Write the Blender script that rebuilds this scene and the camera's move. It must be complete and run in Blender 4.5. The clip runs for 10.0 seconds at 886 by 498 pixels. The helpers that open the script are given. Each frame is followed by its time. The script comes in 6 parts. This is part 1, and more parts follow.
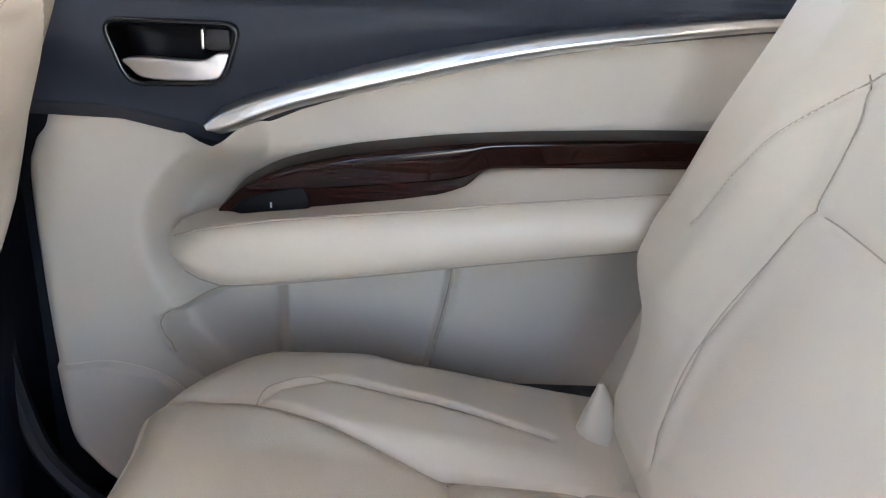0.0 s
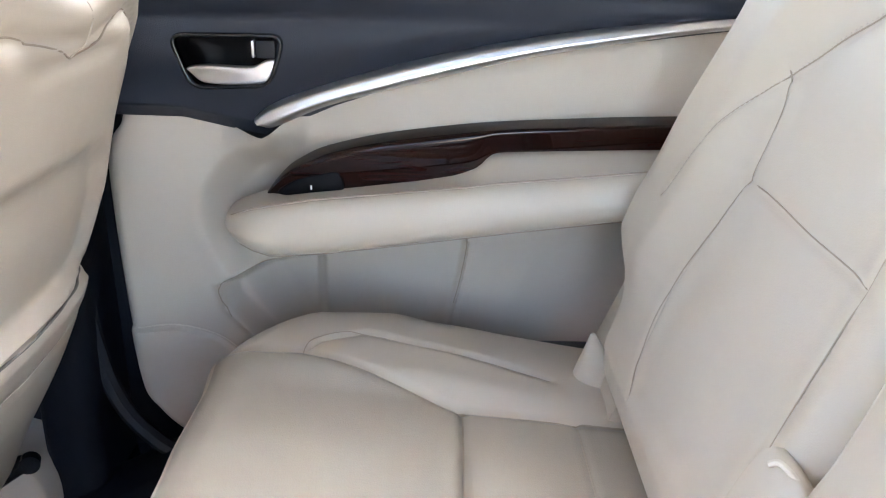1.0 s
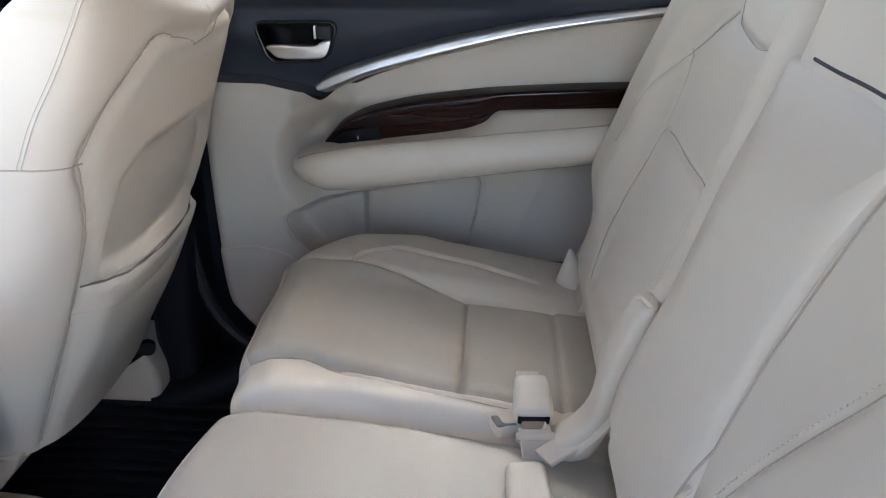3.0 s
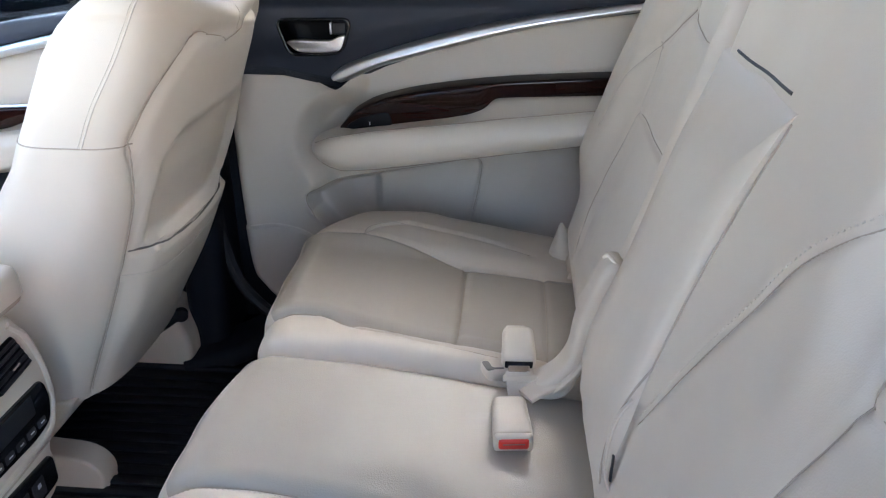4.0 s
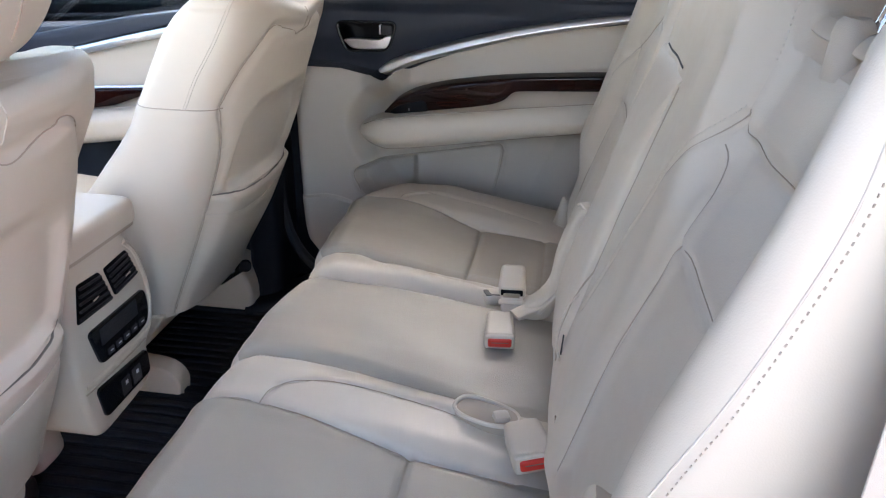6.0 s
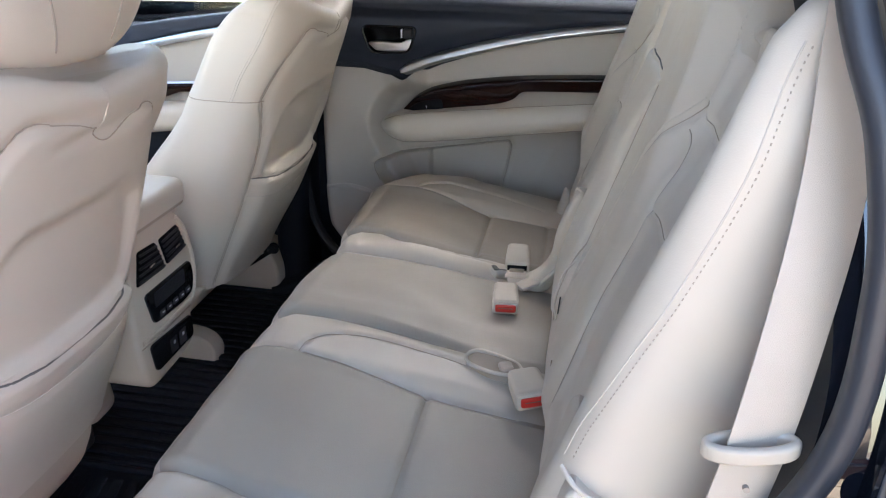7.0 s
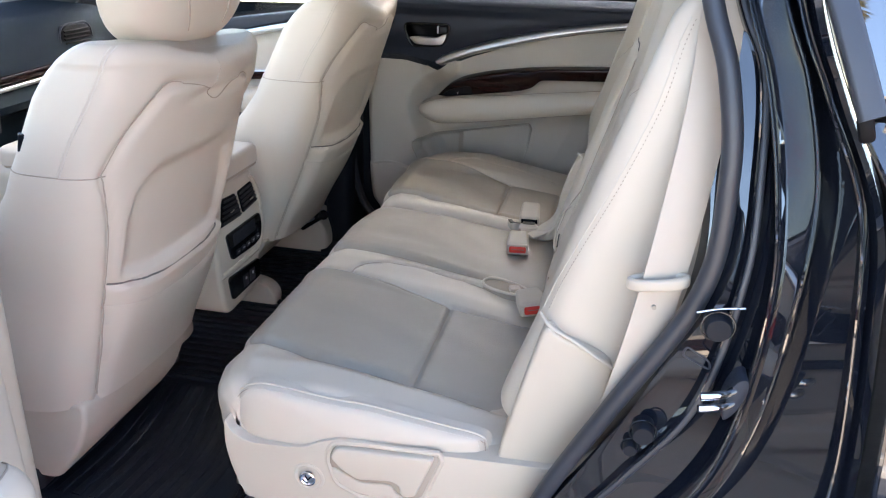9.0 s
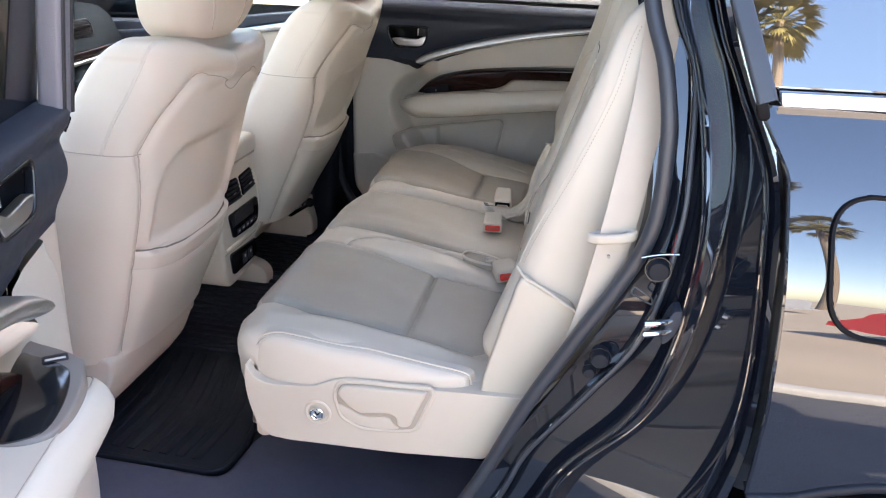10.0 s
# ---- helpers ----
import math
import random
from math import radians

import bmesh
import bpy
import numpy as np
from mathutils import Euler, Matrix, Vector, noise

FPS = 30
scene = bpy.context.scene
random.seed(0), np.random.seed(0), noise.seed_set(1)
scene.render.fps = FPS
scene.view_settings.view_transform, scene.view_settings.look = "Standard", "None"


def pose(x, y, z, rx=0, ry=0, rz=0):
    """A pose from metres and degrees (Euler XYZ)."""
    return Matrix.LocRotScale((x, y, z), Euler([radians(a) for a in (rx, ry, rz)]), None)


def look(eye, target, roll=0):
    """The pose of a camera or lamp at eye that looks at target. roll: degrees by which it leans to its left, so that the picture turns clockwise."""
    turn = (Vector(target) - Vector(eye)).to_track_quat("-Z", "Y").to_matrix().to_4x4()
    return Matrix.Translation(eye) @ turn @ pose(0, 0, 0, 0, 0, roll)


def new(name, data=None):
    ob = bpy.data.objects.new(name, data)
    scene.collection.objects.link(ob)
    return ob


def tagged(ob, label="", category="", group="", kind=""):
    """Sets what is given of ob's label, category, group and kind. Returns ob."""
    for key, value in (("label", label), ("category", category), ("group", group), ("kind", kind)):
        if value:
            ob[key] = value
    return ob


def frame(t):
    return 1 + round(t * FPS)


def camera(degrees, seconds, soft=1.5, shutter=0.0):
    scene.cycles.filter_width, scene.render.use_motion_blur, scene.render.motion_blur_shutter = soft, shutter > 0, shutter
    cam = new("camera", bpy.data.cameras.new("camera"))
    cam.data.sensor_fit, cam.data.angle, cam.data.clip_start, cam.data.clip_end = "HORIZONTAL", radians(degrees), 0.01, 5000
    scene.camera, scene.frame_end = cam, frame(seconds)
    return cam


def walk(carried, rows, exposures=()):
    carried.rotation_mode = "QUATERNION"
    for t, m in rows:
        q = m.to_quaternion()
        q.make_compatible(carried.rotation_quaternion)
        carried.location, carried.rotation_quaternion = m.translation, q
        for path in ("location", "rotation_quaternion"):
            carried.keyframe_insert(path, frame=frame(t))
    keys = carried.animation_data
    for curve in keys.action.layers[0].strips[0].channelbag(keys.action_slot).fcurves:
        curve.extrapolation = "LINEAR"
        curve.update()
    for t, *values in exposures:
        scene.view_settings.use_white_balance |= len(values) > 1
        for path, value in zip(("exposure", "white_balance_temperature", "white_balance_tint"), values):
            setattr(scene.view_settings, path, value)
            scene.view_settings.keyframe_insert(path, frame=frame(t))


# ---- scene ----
cam = camera(60.0, 10.0, soft=1.15)
# seconds, x (to the car's rear), y (to its far side), z, yaw, pitch, roll
ROWS = [
    (0.0, -0.0411, -0.1075, 1.3055, -2.41, -21.72, 3.06),
    (0.5, -0.0402, -0.1658, 1.3197, -2.81, -22.05, 2.43),
    (1.0, -0.0259, -0.2508, 1.343, 0.0, -22.7, 1.25),
    (1.5, -0.0199, -0.3235, 1.3532, -0.22, -23.16, 1.29),
    (2.0, -0.0086, -0.3969, 1.3973, 1.46, -24.56, -0.01),
    (2.5, 0.0192, -0.4787, 1.3994, 3.11, -24.88, -0.01),
    (4.0, 0.0732, -0.6888, 1.4415, 5.6, -25.7, -0.62),
    (4.5, 0.1182, -0.7614, 1.4392, 6.67, -25.23, -0.53),
    (5.0, 0.149, -0.8266, 1.4403, 7.95, -24.86, -0.13),
    (5.5, 0.1589, -0.8974, 1.4467, 9.19, -24.62, -0.15),
    (7.0, 0.1832, -1.1501, 1.4824, 10.23, -23.99, 1.01),
    (7.5, 0.1962, -1.2264, 1.4878, 10.77, -24.19, 1.17),
    (8.0, 0.214, -1.2956, 1.4906, 11.27, -24.15, 1.55),
    (8.5, 0.2553, -1.378, 1.4936, 12.05, -23.98, 1.25),
    (9.0, 0.2623, -1.4684, 1.496, 12.89, -23.41, 1.16),
    (9.5, 0.264, -1.5803, 1.5123, 12.47, -23.32, 1.44),
    (10.0, 0.2681, -1.6755, 1.5201, 10.11, -23.13, 2.38),
]


def eye_pose(x, y, z, yaw, pitch, roll):
    return pose(x, y, z, 0, 0, yaw) @ pose(0, 0, 0, 90 + pitch) @ pose(0, 0, 0, 0, 0, roll)


# the film's own exposure falls as the bright doorway comes into view
EXPOSURES = [(0.0, 4.3, 6800, 15), (1.0, 4.42, 6750, 15), (2.0, 4.0, 6670, 15), (2.5, 3.47, 6610, 14), (4.0, 3.59, 6580, 15), (4.5, 3.51, 6620, 15), (5.5, 3.53, 6750, 17), (7.0, 3.2, 6880, 15), (9.0, 3.28, 7010, 15), (10.0, 3.27, 7160, 16)]
walk(cam, [(r[0], eye_pose(*r[1:])) for r in ROWS], EXPOSURES)

# ---- world, sun ----
world = bpy.data.worlds.new("world")
scene.world = world
world.use_nodes = True
wn = world.node_tree.nodes
sky = wn.new("ShaderNodeTexSky")
sky.sky_type, sky.sun_disc = "NISHITA", False
sky.sun_elevation, sky.sun_rotation = radians(43), radians(20)
sky.air_density, sky.dust_density, sky.ozone_density = 1.0, 0.7, 2.0
world.node_tree.links.new(sky.outputs[0], wn["Background"].inputs[0])
wn["Background"].inputs[1].default_value = 0.15
sun_lamp = bpy.data.lights.new("sun", "SUN")
sun_lamp.energy, sun_lamp.angle, sun_lamp.color = 5.0, radians(0.53), (1.0, 0.95, 0.87)
sun = new("sun", sun_lamp)
sun.matrix_world = look((2.55, 7, 6.95), (0, 0, 0))


# ---- materials ----
def node_material(name):
    m = bpy.data.materials.new(name)
    m.use_nodes = True
    return m, m.node_tree.nodes, m.node_tree.links, m.node_tree.nodes["Principled BSDF"]


def surface(name, color, rough=0.5, metal=0.0, vary=0.08, scale=6.0, grain=0.0, grain_scale=900.0, coat=0.0, rough_vary=0.08, spec=0.5, coat_rough=0.03):
    """Base colour with broad mottling, a fine bump and uneven gloss."""
    m, n, l, b = node_material(name)
    tc = n.new("ShaderNodeTexCoord")
    big = n.new("ShaderNodeTexNoise")
    big.inputs["Scale"].default_value, big.inputs["Detail"].default_value = scale, 6
    l.new(tc.outputs["Object"], big.inputs["Vector"])
    ramp = n.new("ShaderNodeMix")
    ramp.data_type = "RGBA"
    lo = tuple(c * (1 - vary) for c in color)
    hi = tuple(min(1, c * (1 + vary)) for c in color)
    ramp.inputs["A"].default_value, ramp.inputs["B"].default_value = (*lo, 1), (*hi, 1)
    l.new(big.outputs["Fac"], ramp.inputs["Factor"])
    l.new(ramp.outputs["Result"], b.inputs["Base Color"])
    b.inputs["Metallic"].default_value = metal
    b.inputs["Specular IOR Level"].default_value = spec
    b.inputs["Coat Weight"].default_value, b.inputs["Coat Roughness"].default_value = coat, coat_rough
    mr = n.new("ShaderNodeMapRange")
    mr.inputs["To Min"].default_value, mr.inputs["To Max"].default_value = max(0.0, rough - rough_vary), min(1, rough + rough_vary)
    fine = n.new("ShaderNodeTexNoise")
    fine.inputs["Scale"].default_value = scale * 9
    l.new(tc.outputs["Object"], fine.inputs["Vector"])
    l.new(fine.outputs["Fac"], mr.inputs["Value"])
    l.new(mr.outputs["Result"], b.inputs["Roughness"])
    if grain:
        vor = n.new("ShaderNodeTexVoronoi")
        vor.inputs["Scale"].default_value = grain_scale
        l.new(tc.outputs["Object"], vor.inputs["Vector"])
        wr = n.new("ShaderNodeTexNoise")
        wr.inputs["Scale"].default_value, wr.inputs["Detail"].default_value = 28, 4
        l.new(tc.outputs["Object"], wr.inputs["Vector"])
        add = n.new("ShaderNodeMath")
        add.operation = "MULTIPLY_ADD"
        add.inputs[1].default_value = 3.0
        l.new(wr.outputs["Fac"], add.inputs[0])
        l.new(vor.outputs["Distance"], add.inputs[2])
        bump = n.new("ShaderNodeBump")
        bump.inputs["Strength"].default_value, bump.inputs["Distance"].default_value = grain, 0.0012
        l.new(add.outputs[0], bump.inputs["Height"])
        l.new(bump.outputs["Normal"], b.inputs["Normal"])
    return m


def wood_trim(name):
    m, n, l, b = node_material(name)
    tc = n.new("ShaderNodeTexCoord")
    mp = n.new("ShaderNodeMapping")
    mp.inputs["Scale"].default_value = (6, 40, 70)
    l.new(tc.outputs["Object"], mp.inputs["Vector"])
    no = n.new("ShaderNodeTexNoise")
    no.inputs["Scale"].default_value, no.inputs["Detail"].default_value, no.inputs["Distortion"].default_value = 2.2, 8, 1.2
    l.new(mp.outputs[0], no.inputs["Vector"])
    cr = n.new("ShaderNodeValToRGB")
    cr.color_ramp.elements[0].position, cr.color_ramp.elements[0].color = 0.32, (0.005, 0.0015, 0.001, 1)
    cr.color_ramp.elements[1].position, cr.color_ramp.elements[1].color = 0.78, (0.026, 0.006, 0.004, 1)
    l.new(no.outputs["Fac"], cr.inputs[0])
    l.new(cr.outputs[0], b.inputs["Base Color"])
    b.inputs["Roughness"].default_value, b.inputs["Specular IOR Level"].default_value = 0.4, 0.0
    b.inputs["Coat Weight"].default_value, b.inputs["Coat Roughness"].default_value = 0.6, 0.02
    return m


def glass_pane(name, tint, rough=0.0):
    m, n, l, b = node_material(name)
    b.inputs["Base Color"].default_value = (*tint, 1)
    b.inputs["Transmission Weight"].default_value, b.inputs["Roughness"].default_value, b.inputs["IOR"].default_value = 1.0, rough, 1.45
    return m


LEATHER = surface("cream leather", (0.575, 0.495, 0.396), 0.4, vary=0.05, scale=5, grain=0.08, grain_scale=800, spec=0.38)
# greyer insert leather, its colour lowered further as shade on the cushions
INSERT = surface("cream insert leather darkened for bright cushions", (0.366, 0.314, 0.248), 0.42, vary=0.05, scale=5, grain=0.2, grain_scale=600, spec=0.45)
SEAM = surface("seam shadow thread", (0.38, 0.315, 0.245), 0.8, vary=0.1)
DARK_SEAM = surface("dark joint shadow", (0.16, 0.14, 0.12), 0.8, vary=0.1)
THREAD = surface("cream stitching thread", (0.6, 0.53, 0.44), 0.7, vary=0.1)
PLASTIC = surface("cream moulded plastic", (0.535, 0.455, 0.356), 0.48, vary=0.04, scale=4, grain=0.15, grain_scale=1100)
VINYL = surface("cream door vinyl", (0.535, 0.462, 0.377), 0.46, vary=0.04, scale=4, grain=0.2, grain_scale=1000)
TAUPE = surface("taupe satin plastic", (0.2, 0.165, 0.14), 0.4, vary=0.06)
NAVY = surface("blue-black soft plastic", (0.024, 0.028, 0.039), 0.5, vary=0.15, scale=6, grain=0.3, grain_scale=1000, spec=0.35)
CARPET = surface("black carpet", (0.006, 0.009, 0.016), 0.95, vary=0.3, scale=60, grain=1.0, grain_scale=500)
RUBBER = surface("black ribbed rubber", (0.005, 0.007, 0.012), 0.55, vary=0.2, scale=14, grain=0.3, spec=0.3)
FOOT = surface("black footwell plastic", (0.006, 0.008, 0.013), 0.55, vary=0.2, scale=14, grain=0.3, spec=0.18)
VOID = surface("deep black plastic", (0.002, 0.002, 0.003), 0.5, vary=0.1, spec=0.12)
# the same insert leather, light on the backrests put into a paler colour
LIT_BACK_INSERT = surface("cream insert leather lightened for dim backrests", (0.57, 0.495, 0.402), 0.38, vary=0.05, scale=5, grain=0.09, grain_scale=600, spec=0.4)
# ground colour with the car's shadow painted in
SHADOW_GROUND = surface("dark grey shadowed ground", (0.085, 0.084, 0.088), 0.8, vary=0.25, scale=3, grain=0.8, grain_scale=120)
SILL = surface("scuffed violet-grey plastic", (0.062, 0.062, 0.088), 0.42, vary=0.3, scale=9, grain=0.4, rough_vary=0.15)
SEAL = surface("grey rubber weatherstrip", (0.03, 0.033, 0.041), 0.42, vary=0.12, scale=20, grain=0.04)
SATIN = surface("satin silver trim", (0.72, 0.715, 0.71), 0.31, metal=1.0, vary=0.02, rough_vary=0.02)
CHROME = surface("polished chrome", (0.86, 0.86, 0.87), 0.06, metal=1.0, vary=0.02, rough_vary=0.03)
STEEL = surface("zinc plated steel", (0.62, 0.63, 0.65), 0.3, metal=1.0, vary=0.1, scale=30)
WOOD = wood_trim("lacquered dark walnut")
GLOSS = surface("gloss black plastic", (0.008, 0.009, 0.011), 0.12, vary=0.1, rough_vary=0.05)
DARK = surface("matt black plastic", (0.014, 0.014, 0.016), 0.55, vary=0.2, scale=20, grain=0.3)
GLASS_REAR = glass_pane("privacy tinted window glass", (0.13, 0.14, 0.15))
# tint added to one front pane to hold the sun off the dash
SUN_CUT_GLASS = glass_pane("front window glass darkened against the sun", (0.45, 0.48, 0.47))
# frame colour raised to hold the daylight that the open door reflects
LIT_FRAME = surface("satin window frame with daylight in its grey", (0.17, 0.165, 0.18), 0.35, vary=0.1, scale=20, grain=0.2)
GLASS_BACK = glass_pane("green-tinted rear glass", (0.5, 0.53, 0.52))
PAINT = surface("black car paint", (0.008, 0.01, 0.015), 0.3, vary=0.2, coat=1.0, rough_vary=0.03, coat_rough=0.004, spec=0.0)
PAINT.node_tree.nodes["Principled BSDF"].inputs["Coat IOR"].default_value = 2.0
paint_nodes, paint_links = PAINT.node_tree.nodes, PAINT.node_tree.links
wave = paint_nodes.new("ShaderNodeTexNoise")
wave.inputs["Scale"].default_value, wave.inputs["Detail"].default_value = 5.0, 1.0
ripple = paint_nodes.new("ShaderNodeBump")
ripple.inputs["Strength"].default_value, ripple.inputs["Distance"].default_value = 0.12, 0.01
place = paint_nodes.new("ShaderNodeTexCoord")
paint_links.new(place.outputs["Object"], wave.inputs["Vector"])
paint_links.new(wave.outputs["Fac"], ripple.inputs["Height"])
paint_links.new(ripple.outputs["Normal"], paint_nodes["Principled BSDF"].inputs["Coat Normal"])
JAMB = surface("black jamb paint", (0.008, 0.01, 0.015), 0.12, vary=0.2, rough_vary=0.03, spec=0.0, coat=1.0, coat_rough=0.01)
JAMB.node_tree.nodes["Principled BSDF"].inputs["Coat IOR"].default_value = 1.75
RED = surface("red plastic button", (0.62, 0.035, 0.02), 0.35, vary=0.05)
WEB = surface("cream belt webbing", (0.52, 0.44, 0.352), 0.65, vary=0.06, scale=30, grain=0.2, grain_scale=1500)
PALE = surface("pale print", (0.6, 0.62, 0.65), 0.5)
GLASS = glass_pane("tinted window glass", (0.95, 0.97, 0.97))
PRIVACY = surface("dark privacy glass", (0.006, 0.008, 0.01), 0.02, vary=0.1, rough_vary=0.01, coat=1.0, coat_rough=0.003)
HEADLINER = surface("beige woven headliner", (0.43, 0.385, 0.325), 0.9, vary=0.05, scale=30, grain=0.5)
GROUND = surface("tan concrete paving", (0.35, 0.292, 0.226), 0.85, vary=0.25, scale=0.7, grain=0.6, grain_scale=60)
KERB = surface("pale kerb concrete", (0.46, 0.44, 0.41), 0.8, vary=0.1, scale=3)
REDPAINT = surface("red car paint", (0.5, 0.02, 0.015), 0.3, vary=0.05, coat=1.0)
DASH = surface("blue-black soft dash", (0.01, 0.016, 0.024), 0.75, vary=0.1, scale=14, grain=0.2, spec=0.06)
SILVERPAINT = surface("silver car paint", (0.45, 0.46, 0.48), 0.3, vary=0.05, coat=1.0, metal=0.5)
FROND = surface("dry green palm frond", (0.22, 0.18, 0.05), 0.6, vary=0.3, scale=8)
PRIVACY.node_tree.nodes["Principled BSDF"].inputs["Coat IOR"].default_value = 2.4
BARK = surface("palm bark", (0.22, 0.17, 0.12), 0.9, vary=0.3, scale=12, grain=0.8, grain_scale=30)


# ---- mesh helpers ----
def link_mesh(name, me, material, parent=None, label=""):
    me.materials.append(material)
    ob = new(name, me)
    if parent is not None:
        ob.parent = parent
        ob.matrix_parent_inverse = parent_world(parent).inverted()
    return tagged(ob, label)


def parent_world(ob):
    m = ob.matrix_basis.copy()
    return (parent_world(ob.parent) @ ob.matrix_parent_inverse @ m) if ob.parent else m


def part(name, bm, material, parent=None, label="", smooth=True):
    me = bpy.data.meshes.new(name)
    bmesh.ops.recalc_face_normals(bm, faces=bm.faces)
    if smooth:
        for f in bm.faces:
            f.smooth = True
    bm.to_mesh(me)
    bm.free()
    if smooth:
        me.set_sharp_from_angle(angle=radians(38))
    return link_mesh(name, me, material, parent, label)


def thing(name, label, category, at=(0, 0, 0), group="", kind=""):
    return_ob = new(name)
    return_ob.empty_display_size = 0.05
    return_ob.matrix_basis = Matrix.Translation(at)
    return tagged(return_ob, label, category, group, kind)


def data_mesh(name, verts, faces, material, parent=None, label="", sharp=50):
    me = bpy.data.meshes.new(name)
    me.from_pydata([tuple(v) for v in verts], [], faces)
    me.update()
    bm = bmesh.new()
    bm.from_mesh(me)
    bmesh.ops.recalc_face_normals(bm, faces=bm.faces)
    for f in bm.faces:
        f.smooth = True
    bm.to_mesh(me)
    bm.free()
    me.set_sharp_from_angle(angle=radians(sharp))
    return link_mesh(name, me, material, parent, label)


def rbox(size, at, r=0.005, turn=(0, 0, 0), seg=2, bm=None):
    """A box with rounded edges, added to bm."""
    bm = bm or bmesh.new()
    tmp = bmesh.new()
    bmesh.ops.create_cube(tmp, size=1, matrix=Matrix.Diagonal((*size, 1)))
    if r:
        bmesh.ops.bevel(tmp, geom=tmp.edges[:], offset=min(r, min(size) * 0.45), segments=seg, affect="EDGES", profile=0.5)
    bmesh.ops.transform(tmp, matrix=pose(*at, *turn), verts=tmp.verts)
    return join_bm(bm, tmp)


def join_bm(bm, tmp):
    me = bpy.data.meshes.new("tmp")
    tmp.to_mesh(me)
    tmp.free()
    bm.from_mesh(me)
    bpy.data.meshes.remove(me)
    return bm


def slab(outline, axis, a, b, r=0.004, seg=2, bm=None):
    """An outline in the two other axes, drawn out along axis from a to b, its rim at b rounded."""
    bm = bm or bmesh.new()
    tmp = bmesh.new()

    def at(p, w):
        return {"y": (p[0], w, p[1]), "x": (w, p[0], p[1]), "z": (p[0], p[1], w)}[axis]

    low = [tmp.verts.new(at(p, a)) for p in outline]
    top = [tmp.verts.new(at(p, b)) for p in outline]
    n = len(outline)
    tmp.faces.new(low)
    cap = tmp.faces.new(top)
    for i in range(n):
        tmp.faces.new((low[i], low[(i + 1) % n], top[(i + 1) % n], top[i]))
    bmesh.ops.recalc_face_normals(tmp, faces=tmp.faces)
    if r:
        bmesh.ops.bevel(tmp, geom=list(cap.edges), offset=r, segments=seg, affect="EDGES", profile=0.5, clamp_overlap=True)
    return join_bm(bm, tmp)


def smooth_line(pts, per=8, closed=False):
    """Points of a curve through pts (Catmull-Rom)."""
    P = [np.array(p, float) for p in pts]
    n = len(P)
    out = []
    for i in range(n if closed else n - 1):
        p0 = P[i - 1] if (closed or i > 0) else 2 * P[0] - P[1]
        p1, p2 = P[i], P[(i + 1) % n]
        p3 = P[(i + 2) % n] if (closed or i + 2 < n) else 2 * P[-1] - P[-2]
        for k in range(per):
            t = k / per
            out.append(0.5 * (2 * p1 + (p2 - p0) * t + (2 * p0 - 5 * p1 + 4 * p2 - p3) * t * t + (3 * p1 - p0 - 3 * p2 + p3) * t**3))
    if not closed:
        out.append(P[-1])
    return out


def sweep(pts, section, bm=None, up=(0, 0, 1), closed=False, scale=None):
    """A closed 2D section (side, up) drawn along pts."""
    bm = bm or bmesh.new()
    rings = []
    n = len(pts)
    pts = [Vector(p) for p in pts]
    upv = Vector(up)
    for i, p in enumerate(pts):
        a = pts[i - 1] if (i > 0 or closed) else pts[0]
        b = pts[(i + 1) % n] if (i < n - 1 or closed) else pts[-1]
        d = (b - a).normalized()
        s = d.cross(upv)
        if s.length < 1e-4:
            s = d.cross(Vector((0, 1, 0)))
        s.normalize()
        u = s.cross(d)
        k = scale[i] if scale else 1
        rings.append([bm.verts.new(p + s * (q[0] * k) + u * (q[1] * k)) for q in section])
    m = len(section)
    for i in range(n if closed else n - 1):
        r0, r1 = rings[i], rings[(i + 1) % n]
        for j in range(m):
            bm.faces.new((r0[j], r0[(j + 1) % m], r1[(j + 1) % m], r1[j]))
    if not closed:
        bm.faces.new(rings[0])
        bm.faces.new(rings[-1][::-1])
    return bm


def circle(r, n=8, flat=1.0):
    return [(r * math.cos(2 * math.pi * k / n), r * flat * math.sin(2 * math.pi * k / n)) for k in range(n)]


def rounded(w, h, r, n=4):
    """A rounded rectangle as a closed outline."""
    out = []
    for cx, cy, a0 in ((w / 2 - r, h / 2 - r, 0), (-w / 2 + r, h / 2 - r, 90), (-w / 2 + r, -h / 2 + r, 180), (w / 2 - r, -h / 2 + r, 270)):
        for k in range(n + 1):
            a = radians(a0 + 90 * k / n)
            out.append((cx + r * math.cos(a), cy + r * math.sin(a)))
    return out


def round_corners(poly, r, n=4):
    """The outline with each corner cut to a curve."""
    out = []
    P = [np.array(p, float) for p in poly]
    for i, p in enumerate(P):
        a, b = P[i - 1] - p, P[(i + 1) % len(P)] - p
        la, lb = np.linalg.norm(a), np.linalg.norm(b)
        k = min(r, la * 0.45, lb * 0.45)
        s, e = p + a / la * k, p + b / lb * k
        for j in range(n + 1):
            t = j / n
            out.append(tuple((1 - t) ** 2 * s + 2 * t * (1 - t) * p + t * t * e))
    return out


def line_distance(X, Y, line):
    """Distance of points from a 2D polyline."""
    best = np.full(X.shape, 9.0)
    for (x0, y0), (x1, y1) in zip(line[:-1], line[1:]):
        dx, dy = x1 - x0, y1 - y0
        t = np.clip(((X - x0) * dx + (Y - y0) * dy) / (dx * dx + dy * dy + 1e-12), 0, 1)
        best = np.minimum(best, np.hypot(X - x0 - t * dx, Y - y0 - t * dy))
    return best


